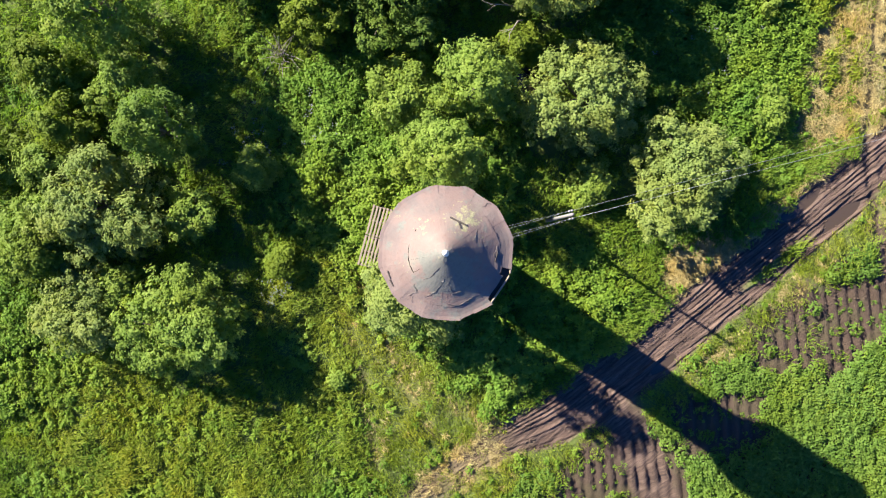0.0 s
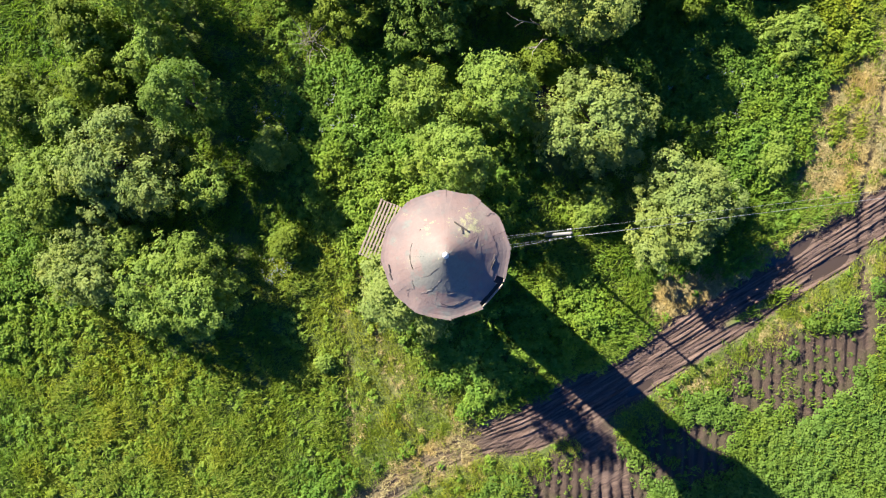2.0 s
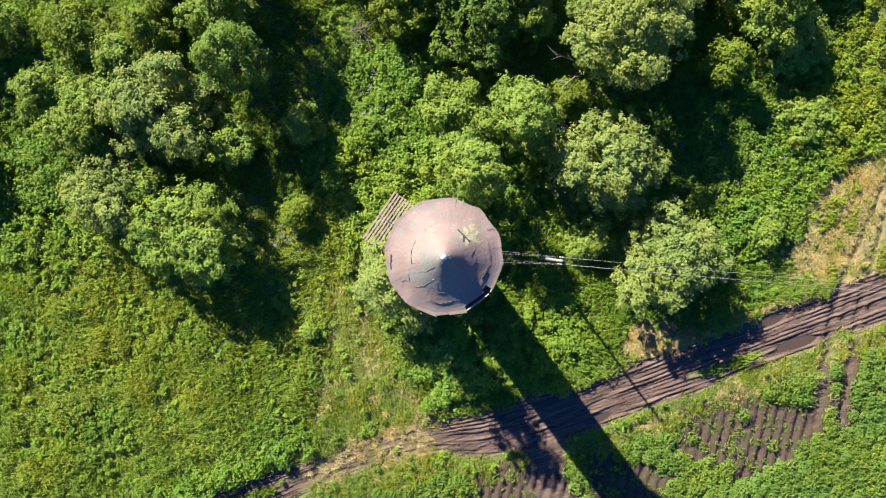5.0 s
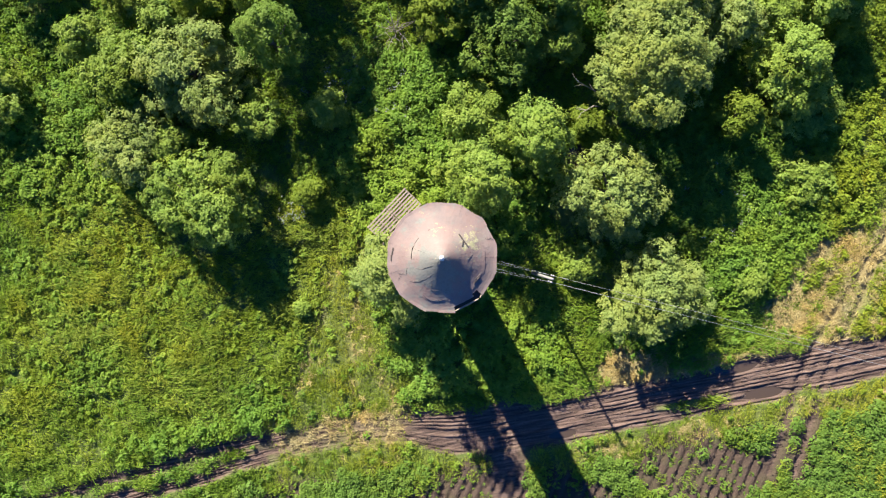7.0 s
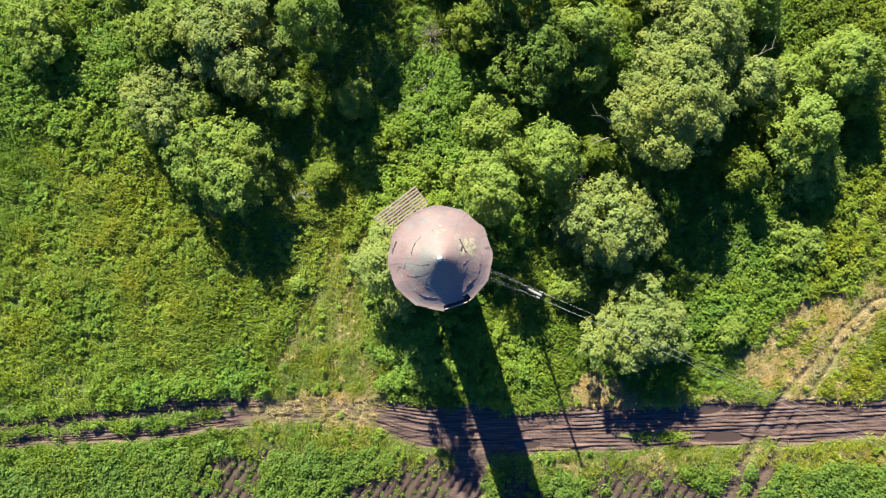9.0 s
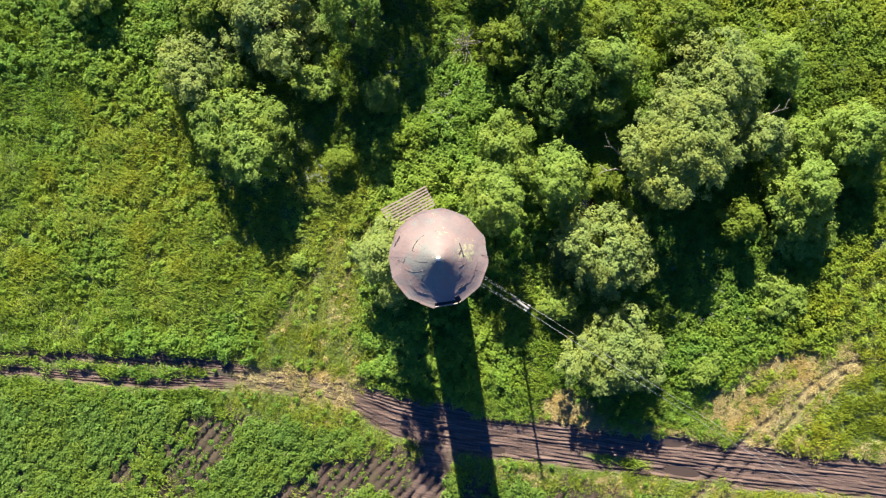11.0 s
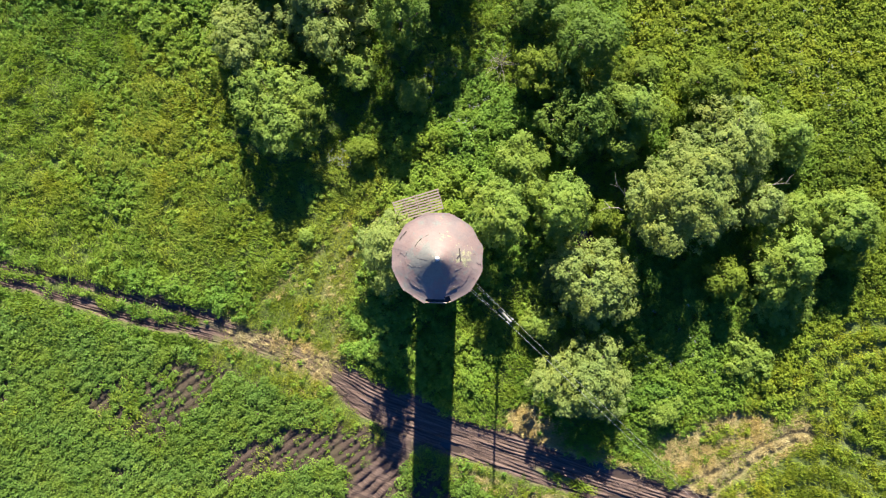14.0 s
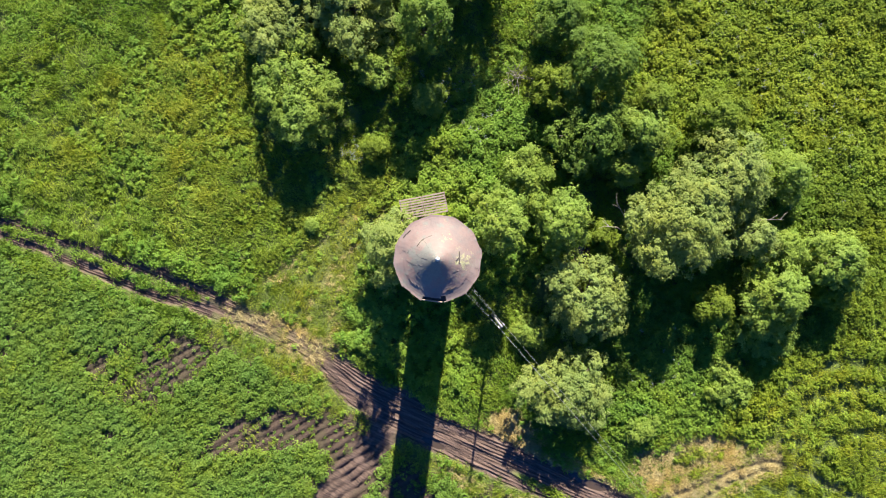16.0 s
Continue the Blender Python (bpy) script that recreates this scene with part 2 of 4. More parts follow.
def box(sx, sy, sz, bevel=0.0):
    """Corners and faces of a block with chamfered long edges, resting on z = 0."""
    c = min(bevel, sy * 0.4, sz * 0.4)
    ring = [(-sy / 2 + c, 0), (sy / 2 - c, 0), (sy / 2, c), (sy / 2, sz - c), (sy / 2 - c, sz), (-sy / 2 + c, sz), (-sy / 2, sz - c), (-sy / 2, c)]
    vs = [(x, y, z) for x in (-sx / 2, sx / 2) for y, z in ring]
    fs = [(k, 8 + k, 8 + (k + 1) % 8, (k + 1) % 8) for k in range(8)] + [tuple(range(8)), tuple(range(15, 7, -1))]
    return vs, fs


# ---- smooth random fields on the plan ----
_lat = np.random.RandomState(7).rand(256, 256)


def field(x, y, scale, seed=0):
    """Value noise, 0 to 1, with features of about that many metres."""
    u, v = np.asarray(x) / scale + 37.3 * seed + 1000, np.asarray(y) / scale + 11.7 * seed + 1000
    i, j = np.floor(u).astype(int), np.floor(v).astype(int)
    fu, fv = u - i, v - j
    fu, fv = fu * fu * (3 - 2 * fu), fv * fv * (3 - 2 * fv)
    i, j = i % 256, j % 256
    i1, j1 = (i + 1) % 256, (j + 1) % 256
    return (_lat[i, j] * (1 - fu) + _lat[i1, j] * fu) * (1 - fv) + (_lat[i, j1] * (1 - fu) + _lat[i1, j1] * fu) * fv


def fractal(x, y, scale, seed=0, octaves=4):
    s, w, t = 0.0, 1.0, 0.0
    for o in range(octaves):
        s = s + w * field(x, y, scale / 2 ** o, seed + o)
        t += w
        w *= 0.5
    return s / t


def step(a, b, x):
    t = np.clip((x - a) / (b - a), 0, 1)
    return t * t * (3 - 2 * t)


def inside(x, y, poly, soft=0.5, rough=0.7):
    """1 inside a polygon, 0 outside, with a frayed edge."""
    x = x + (fractal(x, y, 1.6, 31) - 0.5) * 2 * rough
    y = y + (fractal(x, y, 1.6, 47) - 0.5) * 2 * rough
    best, odd = np.full(np.shape(x), 1e9), np.zeros(np.shape(x), bool)
    for (ax, ay), (bx, by) in zip(poly, poly[1:] + poly[:1]):
        t = np.clip(((x - ax) * (bx - ax) + (y - ay) * (by - ay)) / ((bx - ax) ** 2 + (by - ay) ** 2), 0, 1)
        best = np.minimum(best, np.hypot(x - ax - t * (bx - ax), y - ay - t * (by - ay)))
        cross = ((ay > y) != (by > y)) & (x < (bx - ax) * (y - ay) / ((by - ay) if by != ay else 1e-9) + ax)
        odd ^= cross
    return step(-soft, soft, np.where(odd, best, -best))


def near_line(x, y, pts):
    """Distance to a broken line."""
    best = np.full(np.shape(x), 1e9)
    for (ax, ay), (bx, by) in zip(pts, pts[1:]):
        t = np.clip(((x - ax) * (bx - ax) + (y - ay) * (by - ay)) / ((bx - ax) ** 2 + (by - ay) ** 2), 0, 1)
        best = np.minimum(best, np.hypot(x - ax - t * (bx - ax), y - ay - t * (by - ay)))
    return best


# ---- plan of the ground ----
UPPER = [(-300, -40), (-60, -17), (-33, -12.6), (-20, -11.0), (-7.6, -10.8), (0, -11.2), (5, -11.9), (14, -11.5), (24, -11.1), (34, -10.7), (60, -9), (300, 0)]
LOWER = [(-300, -42.5), (-60, -19.2), (-33, -14.7), (-20, -13.7), (-13, -12.7), (-8, -12.6), (-5, -13.1), (-2, -14.4), (1, -15.1), (10, -15.0), (22, -14.5), (34, -14.0), (60, -12.4), (300, -4)]
BARE = [[(12.5, -15.6), (16.0, -15.7), (21.3, -18.8), (19.8, -20.8), (15.3, -22.0), (10.6, -17.9)],
        [(5.0, -16.0), (10.4, -19.8), (8.2, -22.8), (3.7, -19.4)],
        [(-11.5, -24.6), (-9.4, -19.4), (-5.6, -16.6), (-2.6, -16.2), (-2.4, -18.4), (-4.6, -20.6), (-8.2, -22.2)],
        [(-3.2, -15.8), (0.2, -14.9), (3.4, -14.6), (3.4, -22.0), (1.0, -23.0), (-0.4, -19.6), (-2.6, -18.0)],
        [(-14.6, -14.2), (-13.6, -14.3), (-17.4, -20.4), (-18.4, -20.0)], [(-13.2, -14.3), (-12.4, -14.6), (-15.4, -20.0), (-16.3, -19.6)]]
THIN = [(-24.4, -21.4), (-22.0, -18.6), (-16.2, -14.9), (-12.6, -14.5), (-14.0, -18.4), (-17.2, -22.6)]
DRY = [[(8.7, -10.6), (11.2, -8.9), (14.8, -10.6), (14.4, -12.0), (11.0, -12.7)],
       [(22.8, -6.4), (23.9, -4.6), (26.4, -3.4), (30.6, -2.8), (31.4, -4.5), (29.9, -8.2), (26.2, -10.8), (22.4, -10.3)]]
TYRES = [[(44.0, -3.4), (38.1, -3.1), (35.3, -2.8), (32.8, -3.3), (30.9, -4.7), (28.3, -7.7), (25.3, -11.2), (23.6, -14.2), (20.8, -19.6)],
         [(32.6, -4.3), (30.3, -6.7), (27.1, -11.6), (25.1, -15.0), (22.6, -20.0)]]
PATHS = [[(-7.7, -10.7), (-8.0, -8.1), (-7.7, -5.2), (-6.6, -2.2), (-6.0, 0.4), (-5.6, 2.4)],
         [(-14.5, -10.7), (-13.2, -9.4), (-11.1, -6.4), (-9.4, -3.0), (-8.1, -0.1), (-7.2, 2.4)],
         [(-4.4, -10.9), (-6.2, -8.0), (-6.6, -5.0), (-5.9, -2.0)]]
APRON = [(-15.3, -10.4), (-12.4, -8.6), (-10.0, -4.7), (-8.3, 0.8), (-5.8, 0.6), (-5.4, -2.2), (-5.9, -6.2), (-3.4, -10.2), (-2.6, -12.6), (-5.0, -13.6), (-14.0, -14.4), (-15.6, -12.6)]
BRANCH = [(2.7, -14.3), (1.6, -18.5), (0.4, -23.0), (-1.5, -30.0)]
ROW = (0.534, 0.851)
PUDDLES = [(19.6, -11.8, 1.7, 0.4), (21.6, -13.9, 1.5, 0.35), (10.8, 5.3, 0.7, 1.0), (6.5, -14.5, 1.0, 0.3)]


ARCS = ((31.0, -12.0, (4.0, 5.4, 6.9, 8.6)), (36.6, -12.0, (3.2, 5.2, 7.2, 9.0)), (39.4, -1.2, (3.4, 5.4, 7.3, 9.3)))


def swaths(X, Y):
    """Curved mown swaths and wheel tracks in and beyond the dry patch."""
    wob = (fractal(X, Y, 3, 33) - 0.5) * 0.5
    rings = []
    for cx, cy, radii in ARCS:
        r = np.hypot(X - cx, Y - cy) + wob
        rings.append(np.maximum.reduce([step(0.6, 0.34, np.abs(r - c)) for c in radii]))
    dry_side = rings[0] * step(22, 24, X) * step(31, 29, X) * step(-10.8, -9.8, Y)
    turn_side = rings[1] * step(28.5, 30.5, X) * step(-10.8, -9.8, Y) * step(-3.0, -3.8, Y)
    return np.maximum.reduce([dry_side, turn_side, rings[2] * step(29.5, 31.5, X) * step(-2.8, -2.0, Y)])


def plan(x, y):
    """What the ground is made of and how high it lies at each place."""
    wob = (fractal(x, y, 2.2, 3) - 0.5) * 0.9
    up = np.interp(x, [p[0] for p in UPPER], [p[1] for p in UPPER]) + wob
    lo = np.interp(x, [p[0] for p in LOWER], [p[1] for p in LOWER]) + wob
    v = (up - y) / (up - lo)
    v0 = (up - wob - y) / (up - lo)
    full = step(-0.04, 0.06, v) * step(1.04, 0.94, v)
    ruts = np.maximum(step(0.62, 0.3, np.abs(up - 0.42 - y)), step(0.62, 0.3, np.abs(lo + 0.42 - y)))
    west = step(-4.0, -9.5, x + (fractal(x, y, 3.0, 9) - 0.5) * 4)
    patchy = step(0.42, 0.6, fractal(x, y, 1.4, 5))
    west_mud = np.maximum(ruts * np.where(x < -15, 1.0, 0.55 + 0.45 * patchy), full * step(-13.0, -5, x) * step(0.7, 0.45, v) * 0.35)
    west_mud = np.maximum(west_mud, full * patchy * step(-24, -14, x) * 0.8)
    mud = full * (1 - west) + west_mud * west
    apron = inside(x, y, APRON, 1.2, 1.4)
    worn = step(-12.0, -10.0, x) * step(-3.0, -5.5, x + (fractal(x, y, 1.5, 27) - 0.5) * 3)
    mud = mud * (1 - worn * (0.08 + 0.25 * patchy))
    strip = step(0.35, 0.1, np.abs(y + 13.75 + wob * 0.3)) * step(13, 14.5, x) * step(19.5, 17.5, x)
    mud = mud * (1 - strip)
    d = near_line(x, y, BRANCH)
    branch = step(1.5, 1.1, d + wob)
    mud = np.maximum(mud, branch * 0.85)
    tyre = np.maximum(*[step(0.36, 0.2, near_line(x, y, t) + (fractal(x, y, 0.6, 71) - 0.5) * 0.12) for t in TYRES])
    clear = np.maximum(*[step(0.8, 0.5, near_line(x, y, t)) for t in TYRES])
    mud = np.maximum(mud, tyre * np.where(y > -10.8, 0.3, 0.9))
    q = x * ROW[1] - y * ROW[0]
    field_side = step(0.9, 2.2, lo - y + wob)
    thin = inside(x, y, THIN)
    soil = np.maximum.reduce([inside(x, y, p) for p in BARE])
    soil = soil * (1 - 0.25 * step(0.5, 0.7, fractal(x, y, 1.2, 13)))
    dry = np.maximum.reduce([inside(x, y, p, 0.6, 0.9) for p in DRY])
    arc = 0.5 + 0.5 * np.cos(2 * math.pi * (np.hypot(x - 31, y + 12) + (fractal(x, y, 2.0, 22) - 0.5) * 0.9) / 1.15)
    dry = dry * np.where(x < 18, 1.0, (0.25 + 0.5 * arc) * (0.5 + 0.6 * step(0.35, 0.6, fractal(x, y, 1.6, 21))))
    verge = step(1.1, 0.1, np.abs(y - up) + (fractal(x, y, 1.7, 23) - 0.5) * 1.6) * step(7, 10, x) * 0.55
    verge = np.maximum(verge, step(0.9, 0.0, np.abs(y - lo + 1.0) + (fractal(x, y, 1.9, 25) - 0.5) * 2.6) * step(6, 9, x) * 0.2)
    junction = inside(x, y, [(-15, -11.2), (-8, -10.7), (-3, -10.9), (-1.5, -11.8), (-4, -12.9), (-13, -12.4)], 0.6, 0.9) * (0.5 + 0.5 * step(0.4, 0.6, fractal(x, y, 1.1, 29)))
    track = np.maximum.reduce([step(0.55, 0.2, near_line(x, y, p) + (fractal(x, y, 0.9, 41) - 0.5) * 0.5) for p in PATHS])
    margin = step(-0.3, 0.2, lo - y) * step(2.3, 1.3, lo - y + (fractal(x, y, 1.6, 43) - 0.5) * 1.4) * step(-18, -14, x)
    lawn = np.maximum(apron, margin * (1 - np.clip(branch * 1.5, 0, 1)))
    dry = np.maximum.reduce([dry, verge, junction, track * 0.22, apron * (0.02 + 0.06 * step(0.42, 0.62, fractal(x, y, 0.9, 45))), step(2.2, 0.6, near_line(x, y, TYRES[0][3:7]) + wob) * step(-10.6, -9.8, y) * 0.7, swaths(x, y) * 0.6 * step(31, 29, x)])
    # height
    h = (fractal(x, y, 9, 1) - 0.5) * 0.35 + (fractal(x, y, 1.1, 2) - 0.5) * 0.14
    long_ = fractal(x * 0.22, y * 1.6, 1.0, 15, 3)
    phase = v0 * 12.0 + 2.2 * fractal(x * 0.08, v0 * 1.2, 1.0, 15, 3) + 0.5 * fractal(x * 0.5, y, 0.8, 16, 3)
    lane = np.floor(phase)
    f = phase - lane
    saw = np.where(f < 0.78, f / 0.78, (1 - f) / 0.22)
    comb = saw
    amp = 0.025 + 0.11 * step(0.3, 0.75, field(x * 0.4 + lane * 17.3, lane * 3.1, 1.0, 17))
    rutty = -0.14 + amp * saw + 0.08 * (long_ - 0.5) + 0.17 * (fractal(x * 0.45, y, 0.4, 19) - 0.5)
    h = h * (1 - 0.6 * full) + full * np.where(mud > 0, mud, 0) * rutty
    ridge = 0.5 + 0.5 * np.cos(2 * math.pi * (q + (fractal(x, y, 2.5, 51) - 0.5) * 0.12) / 0.7)
    h = h + field_side * (ridge - 0.5) * 0.26 * np.maximum(np.maximum(soil, thin), 0.4)
    comb2 = np.abs(np.sin(d * 4.5 + (fractal(x, y, 1.2, 53) - 0.5) * 2))
    h = h - branch * 0.16 * (1 - comb2)
    h = h - tyre * 0.17 * (1 - 0.65 * full) + 0.06 * np.maximum(0, step(0.75, 0.45, np.minimum(*[near_line(x, y, t) for t in TYRES])) - tyre) * full - track * 0.07
    wet = full * (1 - west) * step(0.6, 0.72, fractal(x * 0.35, y, 1.0, 61)) * step(0.35, 0.05, comb) * 0.8
    pool = np.maximum.reduce([step(1.25, 0.7, np.hypot((x - px) / rx, (y - py) / ry) + wob * 0.5) for px, py, rx, ry in PUDDLES])
    h = h * (1 - pool) - 0.27 * pool
    wet = np.maximum(wet, pool)
    soil = np.maximum.reduce([soil, pool * 0.9, clear * field_side * 0.9])
    bare = soil
    soil = np.maximum(np.maximum(soil, thin * 0.85), 0.9 * field_side * (1 - lawn))
    cover = (1 - np.clip(mud * 1.15, 0, 1)) * (1 - tyre) * (1 - pool)
    return dict(mud=mud, soil=soil, bare=bare, dry=dry, wet=wet, h=h, cover=cover, crop=field_side, clear=clear, track=track, lawn=lawn, thin=thin, q=q, branch=branch, up=up, lo=lo)


# ---- ground: one sheet to the horizon ----
def graded(fine):
    far = [46 * 1.22 ** k for k in range(1, 22)]
    return np.array([-v for v in reversed(far)] + list(fine) + far)


gx = graded(np.concatenate([np.arange(-46, -25, 0.42), np.arange(-25, 36, 0.23), np.arange(36, 46.01, 0.42)]))
gy = graded(np.concatenate([np.arange(-46, -24, 0.3), np.arange(-24, -16, 0.16), np.arange(-16, -10.2, 0.05), np.arange(-10.2, 46.01, 0.3)]))
GX, GY = np.meshgrid(gx, gy)
P = plan(GX, GY)
nx, ny = len(gx), len(gy)
gm = bpy.data.meshes.new("ground")
gm.vertices.add(nx * ny)
gm.vertices.foreach_set("co", np.stack([GX, GY, P["h"]], -1).astype(np.float32).ravel())
ii = (np.arange(ny - 1)[:, None] * nx + np.arange(nx - 1)[None]).ravel()
quads = np.stack([ii, ii + 1, ii + nx + 1, ii + nx], 1).astype(np.int32)
gm.loops.add(quads.size)
gm.loops.foreach_set("vertex_index", quads.ravel())
gm.polygons.add(len(quads))
gm.polygons.foreach_set("loop_start", np.arange(0, quads.size, 4, dtype=np.int32))
for key in ("mud", "soil", "dry", "wet"):
    gm.attributes.new(key, "FLOAT", "POINT").data.foreach_set("value", P[key].astype(np.float32).ravel())
gm.materials.append(GROUND)
gm.update(calc_edges=True)
gm.polygons.foreach_set("use_smooth", np.ones(len(quads), bool))
ground = tagged(new("ground", gm), "overgrown meadow soil with a rutted muddy farm track", "ground", kind="structure")


WATER, _, _b = material("muddy_water", 0.06, 0.5)
_b.inputs["Base Color"].default_value = (0.042, 0.029, 0.02, 1)
for px, py, rx, ry in PUDDLES:
    rim_ = [(px + 1.25 * rx * math.cos(a) * (1 + 0.15 * math.sin(3 * a + px)), py + 1.3 * ry * math.sin(a) * (1 + 0.2 * math.sin(2 * a + py)), -0.2) for a in [2 * math.pi * k / 28 for k in range(28)]]
    tagged(new("puddle_water", mesh_of("puddle_water", [(px, py, -0.2)] + rim_, [(0, 1 + k, 1 + (k + 1) % 28) for k in range(28)], WATER)), "shallow brown muddy puddle in a rut", "puddle", kind="structure")


def height(x, y):
    return plan(np.array([float(x)]), np.array([float(y)]))["h"][0]


# ---- water tower ----
def build_tower():
    tower = tagged(new("water_tower"), "tall old water tower with a faded red patched sheet-metal cone roof", "water tower")
    rng = random.Random(11)
    sides, rim, z_rim, z_top = 12, 2.5, 17.5, 19.1
    turn = radians(-71.8 + 15)
    wedge = 2 * math.pi / sides
    corner = [turn + wedge * k for k in range(sides)]

    def on_cone(a, s, lift=0.0):
        """A place on the bell-cast roof at the bearing a, from the top (s = 0) to the twelve-sided rim (s = 1)."""
        flat = math.cos(wedge / 2) / math.cos((a - turn) % wedge - wedge / 2)
        r = rim * s * (1 + (flat - 1) * s ** 3)
        return Vector((r * math.cos(a), r * math.sin(a), z_rim + (z_top - z_rim) * max(1 - s, 0) ** 1.48 + lift))

    # board-clad shaft, flaring out under the loft
    prof = [(0.0, 1.62), (12.5, 1.52), (14.1, 2.36), (17.4, 2.36)]
    for k in range(24):
        a0, a1 = 2 * math.pi * k / 24, 2 * math.pi * (k + 0.965) / 24
        vs, fs = [], []
        for z, r in prof:
            rr = r + rng.uniform(-0.008, 0.008)
            for a, dr in ((a0, 0), (a1, 0), (a1, -0.05), (a0, -0.05)):
                vs.append(((rr + dr) * math.cos(a), (rr + dr) * math.sin(a), z))
        for j in range(len(prof) - 1):
            for c in range(4):
                d = (c + 1) % 4
                fs.append((4 * j + c, 4 * j + d, 4 * j + 4 + d, 4 * j + 4 + c))
        fs += [(3, 2, 1, 0), tuple(range(len(vs) - 4, len(vs)))]
        part("board", mesh_of("board", vs, fs, BOARD), tower)
    for z, r in ((2.0, 1.62), (5.5, 1.59), (9.0, 1.56), (12.2, 1.535), (15.0, 2.37), (16.8, 2.37)):
        vs, fs = [], []
        for k in range(24):
            a = 2 * math.pi * k / 24
            for dr, dz in ((0, 0), (0.03, 0), (0.03, 0.08), (0, 0.08)):
                vs.append(((r + dr) * math.cos(a), (r + dr) * math.sin(a), z + dz))
        for k in range(24):
            j = (k + 1) % 24
            for c in range(4):
                d = (c + 1) % 4
                fs.append((4 * k + c, 4 * j + c, 4 * j + d, 4 * k + d))
        part("hoop", mesh_of("hoop", vs, fs, IRON), tower, "flat iron band")

    # near-black sheet just below the roof sheets: the loft's shade put into colour
    vs, fs = [(0, 0, z_top - 0.14)], []
    for s in (0.25, 0.5, 0.75, 0.97):
        vs += [on_cone(a, s, -0.09) for a in corner]
    fs = [(0, 1 + k, 1 + (k + 1) % sides) for k in range(sides)]
    for ring in range(3):
        o = 1 + ring * sides
        fs += [(o + k, o + sides + k, o + sides + (k + 1) % sides, o + (k + 1) % sides) for k in range(sides)]
    part("roof_lining", mesh_of("roof_lining", vs, fs, DARK), tower, "near-black sheet standing in for the loft's shade")

    # roof sheets: courses of uneven sheets, each a piece of its own
    roof = part("roof", mesh_of("roof", *tube([(0, 0, z_top - 0.2), (0, 0, z_top - 0.06)], [0.3, 0.12], 12), ROOF), tower, "faded red sheet roof with yellow lichen")
    for row, (s0, s1, count) in enumerate(((0.03, 0.3, 6), (0.285, 0.55, 10), (0.535, 0.78, 15), (0.765, 1.0, 20))):
        cuts = [turn + row * 0.37 + 2 * math.pi * (k + rng.uniform(-0.3, 0.3)) / count for k in range(count)]
        cuts.append(cuts[0] + 2 * math.pi)
        for k in range(count):
            b0, b1 = cuts[k], cuts[k + 1]
            torn = rng.random() < 0.12
            gap = rng.uniform(0.002, 0.008) if torn else -0.012
            b0, b1 = b0 + gap * (0.4 + s0) , b1 - gap * 0.3
            e0, e1 = s0 + rng.uniform(-0.01, 0.012), s1 + (rng.uniform(-0.022, 0.0) if torn and row in (1, 2) else rng.uniform(-0.006, 0.012))
            mid = math.degrees((b0 + b1) / 2 + math.pi) % 360 - 180
            if row == 3 and -86 < mid < -46:
                e1 = rng.choice((0.87, 0.9, 0.84))
            lap = 0.005 * (3 - row) + 0.004 * (k % 2)
            lifts = [rng.choice((0, 0, 0.008, 0.02, 0.05 if torn else 0.01)) * (row > 1) for _ in range(2)]
            m, n = max(3, int((b1 - b0) / 0.11)), 4
            skew = rng.uniform(-0.05, 0.05) if torn else 0.0
            vs, fs = [], []
            for a in range(n + 1):
                for b in range(m + 1):
                    s, ang = e0 + (e1 - e0) * a / n, b0 + (b1 - b0) * b / m + skew * a / n * (b1 - b0)
                    s += 0.01 * noise.noise(Vector((ang * 7, row * 5.0, 3))) * (a / n)
                    dent = 0.03 * noise.noise(Vector((math.cos(ang) * s * 4, math.sin(ang) * s * 4, 0.12 * row)))
                    vs.append(on_cone(ang, s, lap + 0.014 + dent + (lifts[0] * (1 - b / m) + lifts[1] * b / m) * (a / n) ** 3))
            w = m + 1
            top = len(vs)
            vs += [v - Vector((0, 0, 0.006)) for v in vs]
            for a in range(n):
                for b in range(m):
                    i = a * w + b
                    fs.append((i, i + w, i + w + 1, i + 1))
                    fs.append((top + i + 1, top + i + w + 1, top + i + w, top + i))
            edge = list(range(w)) + [a * w + m for a in range(1, n + 1)] + [n * w + b for b in range(m - 1, -1, -1)] + [a * w for a in range(n - 1, 0, -1)]
            for p, q in zip(edge, edge[1:] + edge[:1]):
                fs.append((p, q, top + q, top + p))
            part("roof_sheet", mesh_of("roof_sheet", vs, fs, ROOF), roof)
    # slipped sheets and battens lying over the torn places
    slope = math.atan2(z_top - z_rim, rim)
    # the pair at 163 and 171 degrees marks a small hatch by the rim
    for az, s, w, l, spin in ((31, 0.48, 0.06, 0.62, 84), (26, 0.44, 0.045, 0.28, 40), (163, 0.9, 0.05, 0.3, 88), (171, 0.92, 0.05, 0.26, 88), (-42, 0.74, 0.045, 0.4, 75)):
        a = radians(az)
        m = Matrix.Translation(on_cone(a, s, 0.03)) @ Matrix.Rotation(a, 4, "Z") @ Matrix.Rotation(slope, 4, "Y") @ Matrix.Rotation(radians(spin), 4, "Z")
        part("loose_batten", mesh_of("loose_batten", *box(l, w, 0.025, 0.004), TARRED), roof, "dark timber strip, a loose batten or hatch edge", m)
